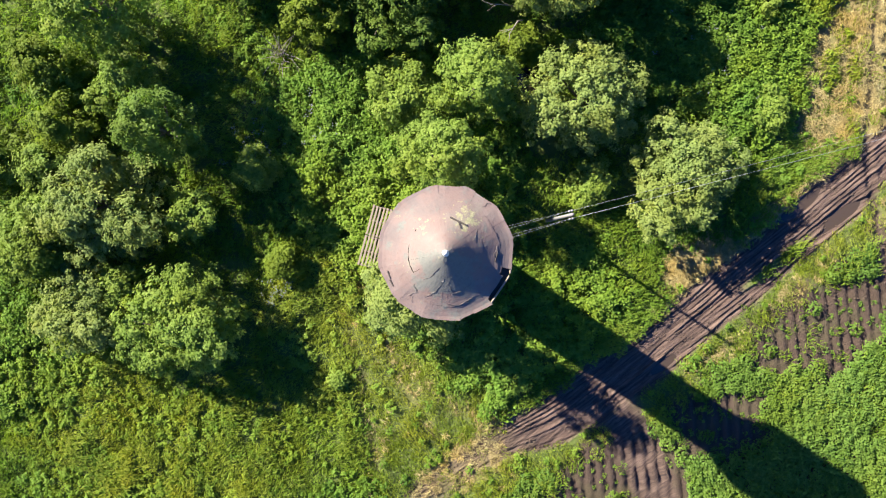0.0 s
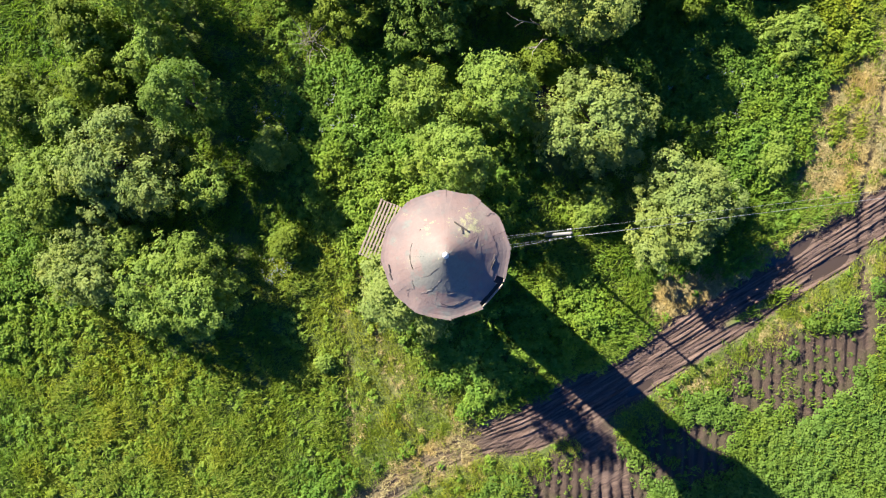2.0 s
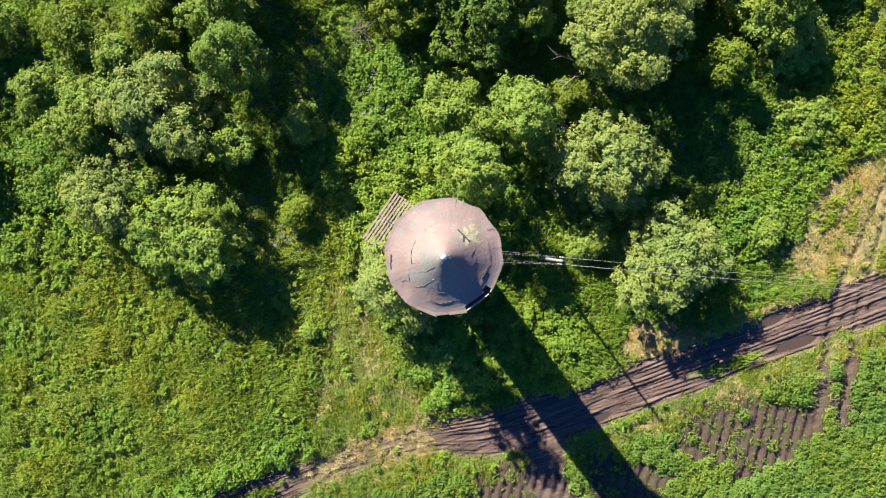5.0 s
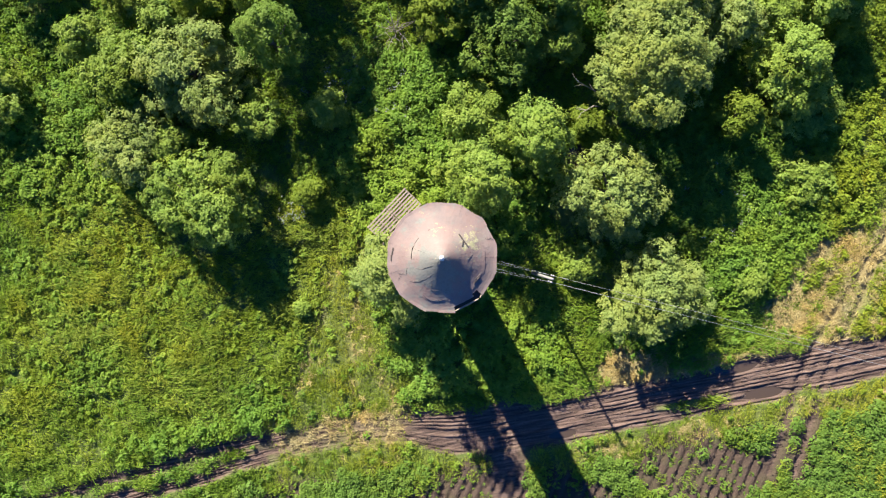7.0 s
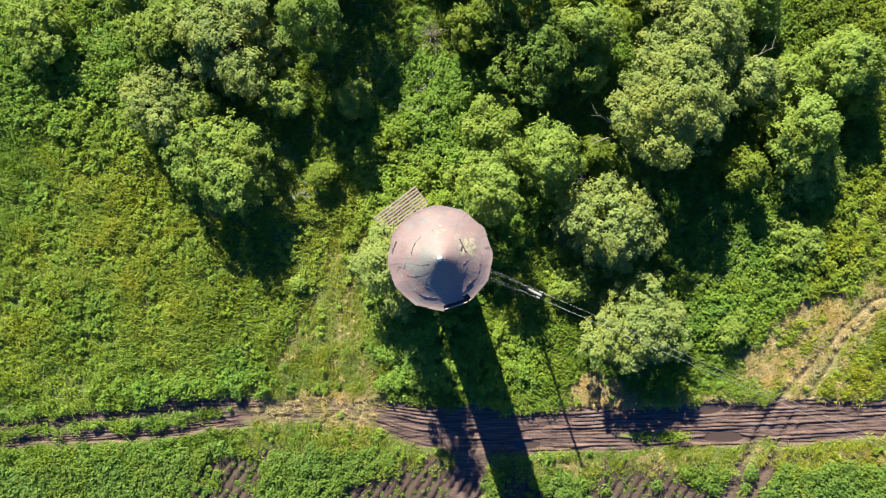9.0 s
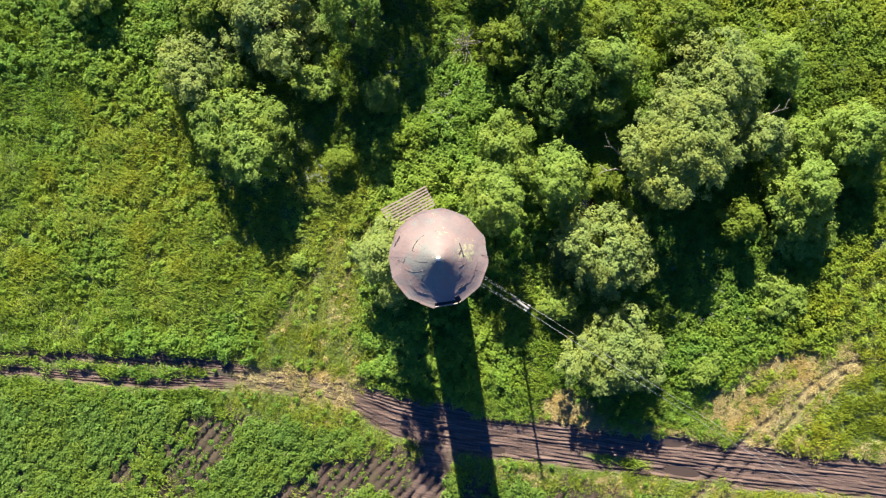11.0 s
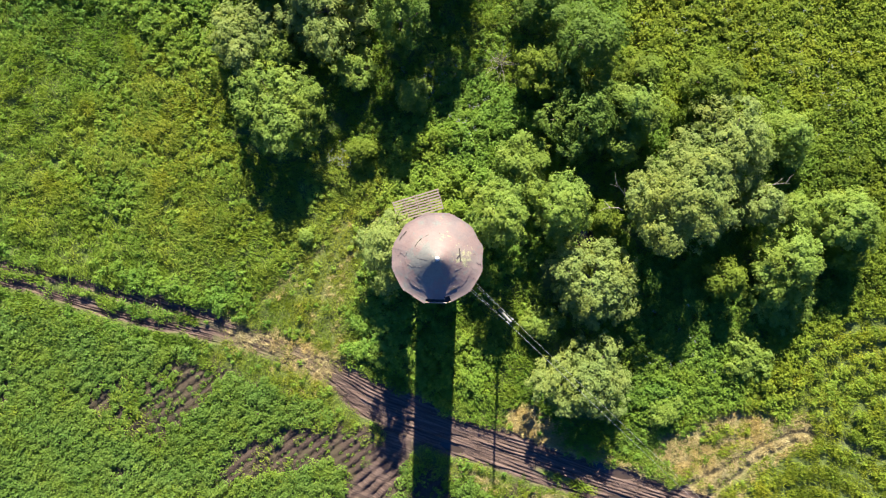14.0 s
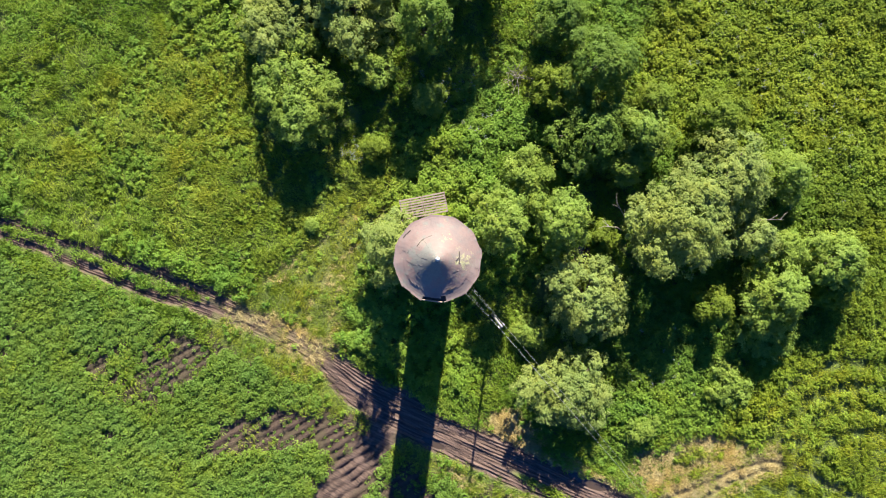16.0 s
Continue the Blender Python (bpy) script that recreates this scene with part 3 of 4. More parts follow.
    # crooked seams where the sheets have split
    for line_ends in (((208, 0.21), (201, 0.36), (192, 0.49)), ((228, 0.34), (224, 0.46), (213, 0.62), (206, 0.71)), ((195, 0.8), (197, 0.9)), ((274, 0.54), (256, 0.6), (239, 0.58)),
                      ((265, 0.75), (250, 0.79), (233, 0.74)), ((-3, 0.55), (-14, 0.42)), ((-31, 0.74), (-39, 0.7), (-47, 0.75)), ((14, 0.85), (9, 0.99)), ((248, 0.3), (238, 0.45), (243, 0.56)), ((186, 0.62), (194, 0.72), (190, 0.84))):
        line = []
        for (a0, r0), (a1, r1) in zip(line_ends, line_ends[1:]):
            for f in (0, 0.34, 0.67):
                line.append(on_cone(radians(a0 + (a1 - a0) * f + rng.uniform(-2, 2)), r0 + (r1 - r0) * f + rng.uniform(-0.015, 0.015), 0.034))
        line.append(on_cone(radians(line_ends[-1][0]), line_ends[-1][1], 0.034))
        part("split_seam", mesh_of("split_seam", *tube(line, [0.003] + [rng.uniform(0.004, 0.011) for _ in line[2:]] + [0.003], 4), IRON), roof, "dark rusted split in the sheet")
    # rim boards at the torn edge
    for k in (11, 0):
        part("eaves_board", mesh_of("eaves_board", *tube([on_cone(corner[k] + 0.02, 0.985, -0.02), on_cone(corner[k] + wedge - 0.02, 0.985, -0.02)], [0.035, 0.035], 4), WOOD), roof, "pale bare eaves board")
    # pale zinc cap
    part("cap", mesh_of("cap", *tube([(0, 0, z_top - 0.16), (0, 0, z_top + 0.02), (0, 0, z_top + 0.3), (0, 0, z_top + 0.36)], [0.15, 0.1, 0.045, 0.015], 12), CAP, True), tower, "pale zinc cap")
    return tower


build_tower()


# ---- slatted timber panels beside the tower ----
def build_panels():
    a = math.atan2(4.5 - 2.3, -1.6 + 4.53)
    base = Vector((-3.06, 3.4, 0))
    n = Vector((math.sin(a), -math.cos(a), 0))
    rng = random.Random(5)
    for k in range(2):
        t = tagged(new("slatted_panel"), "weathered timber slat panel raised on posts beside the tower", "wooden panel", "slatted panels")
        c = base + Vector((math.cos(a), math.sin(a), 0)) * (0.93 * (2 * k - 1)) + n * 0.45
        t.matrix_basis = Matrix.Translation((c.x, c.y, 0)) @ Matrix.Rotation(a, 4, "Z")
        z = 3.0
        for i in range(8):
            m = Matrix.Translation((rng.uniform(-0.02, 0.02), -0.74 + 0.21 * i, z + 0.06)) @ Matrix.Rotation(rng.uniform(-0.012, 0.012), 4, "Z")
            part("slat", mesh_of("slat", *box(1.82, 0.11, 0.03, 0.005), WOOD), t, "", m)
        for x in (-0.86, 0, 0.86):
            part("bearer", mesh_of("bearer", *box(1.62, 0.07, 0.06, 0.006), WOOD), t, "", Matrix.Translation((x, 0, z - 0.002)) @ Matrix.Rotation(math.pi / 2, 4, "Z"))
        for x in (-0.86, 0.86):
            for y in (-0.7, 0.7):
                part("post", mesh_of("post", *tube([(x, y, -0.3), (x, y, z)], [0.05, 0.045], 6), WOOD), t)


build_panels()


# ---- power pole and wires ----
def build_pole(x, y, top, name="power_pole"):
    g = height(x, y)
    pole = tagged(new(name), "weathered pale power pole with ceramic insulators on hooks", "power pole", "power poles")
    pole.location = (x, y, g)
    h = top - g
    part("shaft", mesh_of("shaft", *tube([(0, 0, -0.5), (0, 0, h * 0.5), (0, 0, h)], [0.125, 0.1, 0.08], 10), POLE_WOOD, True), pole)
    ends = []
    for i, (side, dz) in enumerate(((1, -0.15), (-1, -0.45), (1, -0.85), (-1, -1.2))):
        d = Vector((0.4, 0.916, 0)) * side
        p = [Vector((0, 0, h + dz)), d * 0.14 + Vector((0, 0, h + dz)), d * 0.2 + Vector((0, 0, h + dz + 0.03)), d * 0.2 + Vector((0, 0, h + dz + 0.12))]
        hook = part("hook", mesh_of("hook", *tube(p, [0.014] * 4, 6), IRON), pole, "bent iron hook")
        q = p[-1]
        part("insulator", mesh_of("insulator", *tube([q + Vector((0, 0, z)) for z in (-0.05, 0.0, 0.04, 0.09, 0.11)], [0.055, 0.06, 0.035, 0.05, 0.02], 10), CERAMIC, True), hook, "white ceramic insulator")
        ends.append(Vector((x, y, g)) + q + Vector((0, 0, 0.05)))
    return ends


def wire(a, b, sag, r=0.0045):
    pts = [a.lerp(b, t / 16) - Vector((0, 0, 4 * sag * (t / 16) * (1 - t / 16))) for t in range(17)]
    ob = new("wire", mesh_of("wire", *tube(pts, [r] * 17, 5), WIRE, True))
    return tagged(ob, "thin pale aluminium overhead wire between supports", "wire", "overhead wires")


near = build_pole(6.2, -2.5, 8.4)
far = build_pole(52.0, -22.4, 8.4)
for p, q in zip(near, far):
    wire(p, q, 0.9)
for i, p in enumerate(near):
    off = (0.45, 0.2, -0.12, -0.38)[(0, 3, 1, 2)[i]]
    a = math.atan2(-2.5, 6.2) + off / 1.6
    wire(p, Vector((1.53 * math.cos(a), 1.53 * math.sin(a), 7.3)), 0.08)


# ---- trees and bushes ----
def lobes_of(rng, R, h, n, low):
    out = [(0.0, 0.0, 0.66 * h, 0.62 * R, 0.32 * h)]
    for i in range(n):
        a = 2 * math.pi * (i + rng.uniform(-0.35, 0.35)) / n
        d = R * rng.uniform(0.48, 0.78)
        r = R * rng.uniform(0.27, 0.45)
        z = h * rng.uniform(low, 0.72)
        out.append((d * math.cos(a), d * math.sin(a), z, r, min(r * rng.uniform(0.8, 1.25), h * 0.4)))
    for i in range(5):
        a = 2 * math.pi * (i + rng.uniform(-0.4, 0.4)) / 5
        r = R * rng.uniform(0.28, 0.38)
        out.append((R * 0.5 * math.cos(a), R * 0.5 * math.sin(a), h * rng.uniform(0.16, 0.26), r, min(r, h * 0.2)))
    for i in range(3):
        a, d = rng.uniform(0, 6.3), R * rng.uniform(0.1, 0.4)
        out.append((d * math.cos(a), d * math.sin(a), h * rng.uniform(0.78, 0.84), R * rng.uniform(0.2, 0.34), h * 0.15))
    return out


def leaf_tris(rng, c, n, length, width):
    """Broad pointed leaves, one triangle each, with the normals n."""
    a = unit(np.cross(n, rng.normal(size=n.shape)))
    b = np.cross(n, a) * width[:, None] * 0.5
    a = a * length[:, None] * 0.5
    return np.stack([c - a - b, c - a * 0.6 + b, c + a], 1).reshape(-1, 3)


def crown_mesh(seed, lobes, mat, leaf, per_bough, density, bright=0.5, turn=0.0):
    """Leaves on many small boughs, which stand out of the lobes of a crown; they lean to the light."""
    rng = np.random.RandomState(seed)
    light = np.array(Matrix.Rotation(-turn, 3, "Z") @ SUN_DIR)
    C, N, T = [], [], []
    for lx, ly, lz, r, rz in lobes:
        k = max(14, int(density * 4 * math.pi * r * (r + rz) * 0.5 * 0.8))
        d = unit(rng.normal(size=(k, 3)) + np.array([0, 0, 0.6]))
        lump = 0.62 + 0.46 * rng.rand(k)
        C.append(np.array([lx, ly, lz]) + d * np.stack([r * lump, r * lump, rz * lump], 1))
        N.append(d)
        T.append(rng.normal(0, 0.12, k) + rng.normal(0, 0.07))
    C, N, T = np.concatenate(C), np.concatenate(N), np.concatenate(T)
    keep = C[:, 2] > 0.35
    C, N, T = C[keep], N[keep], T[keep]
    size = 0.17 + 0.3 * rng.rand(len(C)) ** 1.4
    idx = np.repeat(np.arange(len(C)), per_bough)
    d = unit(N[idx] * 0.7 + rng.normal(size=(len(idx), 3)) + np.array([0, 0, 0.4]))
    c = C[idx] + d * (size[idx] * (0.35 + 0.85 * rng.rand(len(idx))))[:, None] * np.array([1.1, 1.1, 0.85])
    n = unit(d * 0.45 + N[idx] * 0.45 + rng.normal(size=d.shape) * 0.26 + np.array([0, 0, 0.2]) + light * 0.35)
    l = leaf * (0.6 + 0.8 * rng.rand(len(idx)))
    v = leaf_tris(rng, c, n, l, l * (0.6 + 0.25 * rng.rand(len(idx))))
    t = bright + T[idx] + rng.normal(0, 0.06, len(idx))
    return fast_mesh("crown", v, 3, mat, np.clip(t, 0, 1))


def limb_path(rng, a, b, bend):
    mid = a.lerp(b, 0.5) + Vector((rng.uniform(-bend, bend), rng.uniform(-bend, bend), bend * 0.4))
    return [a, a.lerp(mid, 0.6) , mid, mid.lerp(b, 0.6), b]


def build_tree(seed, x, y, h, R, mat, label, bright, leaf=0.16, group=""):
    rng = random.Random(seed)
    shrub = h < 3.5
    kind = "bush" if shrub else "tree"
    tree = tagged(new(kind), label, kind, group)
    g = height(x, y)
    turn = rng.uniform(0, 6.28)
    tree.matrix_basis = Matrix.Translation((x, y, g)) @ Matrix.Rotation(turn, 4, "Z")
    lobes = lobes_of(rng, R, h, 6 if R < 2.2 else 8, 0.3 if shrub else (0.18 if h > 9 else 0.32))
    r0 = 0.03 * h + 0.02
    fork = Vector((rng.uniform(-0.1, 0.1), rng.uniform(-0.1, 0.1), h * (0.12 if shrub else 0.25)))
    part("trunk", mesh_of("trunk", *tube([(0, 0, -0.3), (0, 0, 0.15), fork], [r0 * 1.4, r0, r0 * 0.8], 8), BARK, True), tree)
    for lx, ly, lz, r, rz in lobes[:7]:
        p = limb_path(rng, fork - Vector((0, 0, 0.08)), Vector((lx, ly, lz + rz * 0.3)), 0.12 * R)
        part("limb", mesh_of("limb", *tube(p, [r0 * 0.6, r0 * 0.5, r0 * 0.38, r0 * 0.25, r0 * 0.1], 6), BARK, True), tree)
    part("crown", crown_mesh(seed, lobes, mat, leaf, 42, 2.5, bright, turn), tree)
    return tree


WILLOWS = [(14.3, -5.3, 4.7, 3.8), (12.2, 2.2, 5.0, 3.8), (-15.0, 15.2, 4.5, 4.0), (15.9, 10.3, 7.5, 4.4), (18.0, 15.6, 6.3, 3.5), (21.9, 12.2, 5.0, 2.0), (-3.6, -0.6, 10.3, 2.5), (-2.7, -2.2, 6.8, 1.9), (-20.1, 10.7, 3.4, 3.1)]
GREENS = [(3.3, 4.5, 7.0, 2.6), (-12.6, 22.8, 3.0, 2.2), (-9.4, 19.6, 4.4, 2.2), (-17.6, 10.4, 2.6, 1.8), (-11.6, 11.6, 2.4, 1.8), (10.6, 13.2, 3.4, 1.8), (25.0, 12.8, 3.6, 1.8), (-17.0, 19.4, 3.2, 2.0), (9.7, -2.2, 1.8, 1.5), (3.5, 9.0, 3.4, 2.5), (7.4, 6.7, 6.4, 2.5), (-15.4, 6.2, 4.4, 3.8), (25.7, 8.6, 5.0, 2.8), (28.7, 13.6, 5.0, 2.8), (10.4, 16.1, 5.0, 2.4), (-29.5, 16.2, 2.8, 2.6), (-22.4, 18.8, 3.2, 2.0), (-25.0, 24.2, 4.0, 2.6), (-6.3, 11.3, 2.6, 1.5), (-7.6, 23.6, 8.6, 3.0), (-19.8, 16.2, 3.6, 2.9), (22.2, 18.0, 4.5, 2.3)]
BUSHES = [(26.2, 0.8, 1.3, 2.0), (21.6, -5.4, 1.2, 1.3), (27.0, 5.6, 1.6, 2.2), (-10.6, -2.3, 0.55, 0.35)]
YELLOWS = [(-13.8, 20.4, 4.4, 1.9), (11.4, 7.2, 2.2, 1.4), (30.2, 11.2, 3.2, 1.4), (-19.6, 15.1, 4.0, 1.8), (21.9, 5.9, 3.8, 1.5), (2.9, 16.5, 4.0, 2.4), (-12.6, 24.1, 4.0, 2.2), (15.3, 19.9, 4.5, 2.3), (9.9, 18.5, 4.5, 2.0), (-8.6, 5.6, 1.7, 1.1), (-18.6, 21.8, 3.6, 2.4)]
# the tree at (-8.9, 15.7) has its shaded side put into darker leaf colour
DARKS = [(6.8, 13.9, 5.2, 3.4), (4.8, 18.9, 6.5, 3.2), (0.6, 21.4, 4.6, 2.6), (-8.9, 15.7, 7.6, 2.4)]
seed = 100
for rows, mat, high, middling, low, bright in (
        (WILLOWS, LEAF_WILLOW, "tall grey-green willow with a dense billowing crown", "bushy grey-green willow with a dense rounded crown", "low grey-green willow bush beside the meadow", 0.55),
        (GREENS, LEAF_GREEN, "tall leafy green tree with a lumpy crown", "leafy green deciduous tree with a lumpy crown", "low leafy green bush in the thicket", 0.56),
        (BUSHES, LEAF_GREEN, "", "", "low spreading green bush among tall weeds", 0.55),
        (YELLOWS, LEAF_YELLOW, "", "young yellow-green tree with loose foliage", "small yellow-green bush with loose foliage", 0.5),
        (DARKS, LEAF_DARK, "tall dark green tree with a shaded dense crown", "dark green tree standing in the thicket's shade", "", 0.5)):
    for x, y, h, R in rows:
        seed += 1
        build_tree(seed, x, y, h, R, mat, high if h > 6 else middling if h >= 3.5 else low, bright)


# ---- meadow, tall weeds, crop ----
REACH = 47.0


def canopy(X, Y):
    """How much a place lies under or close beside a tree's crown."""
    c = np.zeros(np.shape(X))
    for x, y, h, R in WILLOWS + GREENS + YELLOWS + DARKS:
        if h > 3:
            c = np.maximum(c, step(R + 0.5, R - 0.6, np.hypot(X - x, Y - y)))
    return c


def kept(rng, X, Y):
    """Full growth round the tower and along the track; it thins out far to the north and south."""
    near_ = (np.abs(Y) < 27.5 + 0.8 * np.maximum(np.abs(X) - 5, 0)) & (np.hypot(X, Y) < 44.5)
    return near_ | (rng.rand(len(X)) < 0.2)


def scatter(rng, spacing):
    k = np.arange(-REACH, REACH, spacing)
    X, Y = np.meshgrid(k, k)
    X, Y = X.ravel() + rng.uniform(-0.5, 0.5, X.size) * spacing, Y.ravel() + rng.uniform(-0.5, 0.5, X.size) * spacing
    ok = (np.hypot(X, Y) < REACH) & (np.hypot(X, Y) > 1.75) & kept(rng, X, Y)
    return X[ok], Y[ok]


def tall_weeds(X, Y):
    """Where the growth is rank: north and south of the tower, in the thickets, to the north-west and the north-east."""
    w = np.maximum(step(10, 5, np.hypot(X - 1, (Y - 6) * 0.9)), step(12, 18, X + 0.3 * Y) * step(-9, -5, Y) * step(34, 28, X - Y * 0.3))
    w = np.maximum(w, step(16, 22, Y) * step(-6, 4, X) * 0.55)
    w = np.maximum(w, step(27, 31, X) * step(-4, -2, Y) * 0.3)
    w = np.maximum(w, step(-17, -21, X + 0.2 * Y) * step(6, 10, Y) * 0.5)
    w = w * (1 - 0.9 * inside(X, Y, DRY[1], 3.2, 0.8))
    return np.maximum(w, step(7.5, 5.5, np.abs(X - 1.5)) * step(-10.8, -9.8, Y) * step(4, 2, Y) * 0.6 * (1 - 0.75 * step(2.2, 3.4, X) * step(-6.5, -4.5, Y)))


def sere_of(X, Y):
    """Where the growth yellows: a patch in the west meadow, the east and the north-east."""
    w = step(12, 3, np.hypot(X + 21, (Y - 3) * 0.8)) * 0.5
    w = np.maximum(w, step(0.5, 0.68, fractal(X, Y, 5.0, 107)) * 0.3)
    w = np.maximum(w, step(7.0, 3.0, np.hypot(X + 9.0, (Y - 0.5) * 0.7)) * 0.2)
    w = np.maximum(w, step(20, 30, X) * 0.75)
    w = np.maximum(w, step(12, 24, Y) * step(4, 10, X))
    return np.clip(w * (0.4 + 1.2 * fractal(X, Y, 3.0, 97)), 0, 1)


def build_meadow():
    rng = np.random.RandomState(3)
    # grass, in leaning tufts of uneven height
    n0 = 80000
    X, Y = rng.uniform(-REACH, REACH, n0), rng.uniform(-REACH, REACH, n0)
    ok = (np.hypot(X, Y) < REACH) & (np.hypot(X, Y) > 1.75) & kept(rng, X, Y)
    X, Y = X[ok], Y[ok]
    p = plan(X, Y)
    big, mid = fractal(X, Y, 8, 81), fractal(X, Y, 1.8, 83)
    crop = p["crop"] * (1 - p["lawn"]) > 0.7
    cover = p["cover"] * (1 - 0.9 * np.clip((p["dry"] - 0.25) * 1.5, 0, 1)) * (1 - 0.85 * p["bare"] * (1 - p["lawn"])) * (1 - 0.75 * canopy(X, Y)) * (1 - 0.3 * tall_weeds(X, Y)) * (1 - 0.6 * swaths(X, Y))
    ok = (rng.rand(len(X)) < cover) & ~(crop & (rng.rand(len(X)) < 0.75))
    X, Y, big, mid = X[ok], Y[ok], big[ok], mid[ok]
    p = {k: v[ok] for k, v in p.items()}
    yellow = step(15, 4, np.hypot(X + 22, (Y - 2) * 0.9)) * 0.24 + step(24, 30, X) * 0.06 + step(6.5, 2.5, np.hypot(X + 9.0, (Y - 0.5) * 0.7)) * 0.6
    tall = (0.12 + 0.66 * step(0.3, 0.7, mid) * (0.6 + 0.8 * big)) * (1 - 0.3 * p["lawn"]) * (1 - 0.45 * p["track"]) * (1 - 0.5 * p["dry"]) * (1 - 0.6 * swaths(X, Y))
    n = 25
    idx = np.repeat(np.arange(len(X)), n)
    r = 0.42 * np.sqrt(rng.rand(len(idx)))
    a = rng.uniform(0, 2 * math.pi, len(idx))
    base = np.stack([X[idx] + r * np.cos(a), Y[idx] + r * np.sin(a), p["h"][idx] + tall[idx] * rng.uniform(0.15, 0.75, len(idx))], 1)
    lean = (fractal(X, Y, 3.5, 89)[idx] - 0.5) * 3.0 * (1 - p["lawn"][idx]) + 1.45 * p["lawn"][idx] + np.where(rng.rand(len(X)) < 0.3, math.pi, 0)[idx] + rng.normal(0, 0.55, len(idx))
    d = unit(np.stack([np.cos(lean), np.sin(lean), rng.uniform(-0.05, 0.6, len(idx))], 1) + rng.normal(0, 0.3, (len(idx), 3)))
    long_ = (0.17 + 0.2 * rng.rand(len(idx))) * (1 - 0.3 * p["lawn"][idx])
    v = blade_tris(rng, base, base + d * long_[:, None], (0.042 + 0.04 * rng.rand(len(idx))) * (1 - 0.25 * p["lawn"][idx]))
    tint = 0.54 + yellow[idx] + (big[idx] - 0.5) * 1.0 + (fractal(X, Y, 3.2, 85)[idx] - 0.5) * 0.6 + (mid[idx] - 0.5) * 0.5 + (0.34 * p["lawn"] + 0.5 * p["lawn"] * (fractal(X * 2.6, Y * 0.45, 1.0, 101) - 0.5))[idx] + rng.normal(0, 0.1, len(X))[idx] * 0.6 + rng.normal(0, 0.11, len(idx))
    tagged(new("meadow_grass", fast_mesh("meadow_grass", v, 3, LEAF_MEADOW, np.clip(tint, 0, 1), np.maximum(sere_of(X, Y), 0.55 * p["lawn"] * (0.35 + fractal(X * 2.2, Y * 0.5, 1.0, 99)))[idx])), "low yellow-green meadow grass with trodden tracks", "grass", kind="stuff")
    # mounds of broad-leaved weeds
    X, Y = scatter(rng, 0.42)
    X, Y = X + rng.normal(0, 0.3, len(X)), Y + rng.normal(0, 0.3, len(X))
    p = plan(X, Y)
    big, mid = fractal(X, Y, 8, 81), fractal(X, Y, 3.2, 85)
    weeds = tall_weeds(X, Y)
    cover = p["cover"] * (1 - 0.9 * np.clip(p["dry"] * 1.3, 0, 1)) * (1 - 0.95 * p["bare"]) * (1 - 0.75 * p["track"]) * (1 - 0.97 * swaths(X, Y)) * (1 - p["clear"])
    ok = (rng.rand(len(X)) < cover * (1 - 0.62 * p["lawn"]) * np.clip(1.3 * weeds + 2.4 * (mid - 0.42) + 0.5 * step(0.5, 0.62, fractal(X, Y, 2.6, 115)), 0.14, 1)) & ~((p["crop"] > 0.5) & (rng.rand(len(X)) < 0.93))
    X, Y, big, mid, weeds = X[ok], Y[ok], big[ok], mid[ok], weeds[ok]
    h0 = p["h"][ok]
    weeds = np.maximum(weeds, step(1.5, 0.5, np.abs(Y - p["up"][ok] - 1.0)) * step(-11, -15, X) * 0.55)
    shade = canopy(X, Y)
    dense = rng.rand(len(X)) > 0.55 * shade
    X, Y, big, mid, weeds, h0, shade = X[dense], Y[dense], big[dense], mid[dense], weeds[dense], h0[dense], shade[dense]
    size = (0.1 + 0.2 * rng.rand(len(X)) ** 1.6 + 0.1 * mid) * (1 + 0.75 * weeds)
    yellow = step(15, 4, np.hypot(X + 22, (Y - 2) * 0.9)) * 0.24 + step(24, 30, X) * 0.06 + step(6.5, 2.5, np.hypot(X + 9.0, (Y - 0.5) * 0.7)) * 0.6
    tall = (0.2 + 0.2 * mid ** 1.5 + 0.08 * rng.rand(len(X)) ** 2) * (1 + 1.3 * weeds) * (1 - 0.5 * shade) + weeds * (0.25 + 0.4 * step(12, 8, X)) * step(0.4, 0.75, fractal(X, Y, 1.5, 111, 2)) * (1 - shade)
    idx = np.repeat(np.arange(len(X)), (26 + 30 * weeds).astype(int))
    d = unit(rng.normal(size=(len(idx), 3)) + np.array([0, 0, 0.55]))
    d[:, 2] = np.abs(d[:, 2])
    rad = size[idx] * (0.3 + 1.15 * rng.rand(len(idx)))
    c = np.stack([X[idx] + d[:, 0] * rad, Y[idx] + d[:, 1] * rad, h0[idx] + tall[idx] - 0.35 * size[idx] + d[:, 2] * rad * 0.65 - 0.35 * tall[idx] * (1 - d[:, 2]) * rng.rand(len(idx)) * 0.75], 1)
    nrm = unit(d * 0.5 + rng.normal(size=d.shape) * 0.3 + np.array([0, 0, 0.3]) + SUNWARD * 0.32)
    l = (0.1 + 0.09 * rng.rand(len(idx))) * (1 + 0.1 * weeds[idx])
    v = leaf_tris(rng, c, nrm, l * 1.4, l * 0.72)
    plant = rng.normal(0, 0.09, len(X))
    # tall weeds in the east are tinted darker, shading put into their colour
    tint = 0.48 + 0.8 * yellow[idx] + (big[idx] - 0.5) * 0.8 + 1.5 * plant[idx] - (0.22 * (1 - weeds) * step(0.5, 0.62, fractal(X, Y, 2.6, 115)) * step(-11, -13, X))[idx] + 0.1 * (weeds * step(14, 8, X))[idx] - 0.16 * (weeds * step(10, 16, X))[idx] + rng.normal(0, 0.07, len(idx))
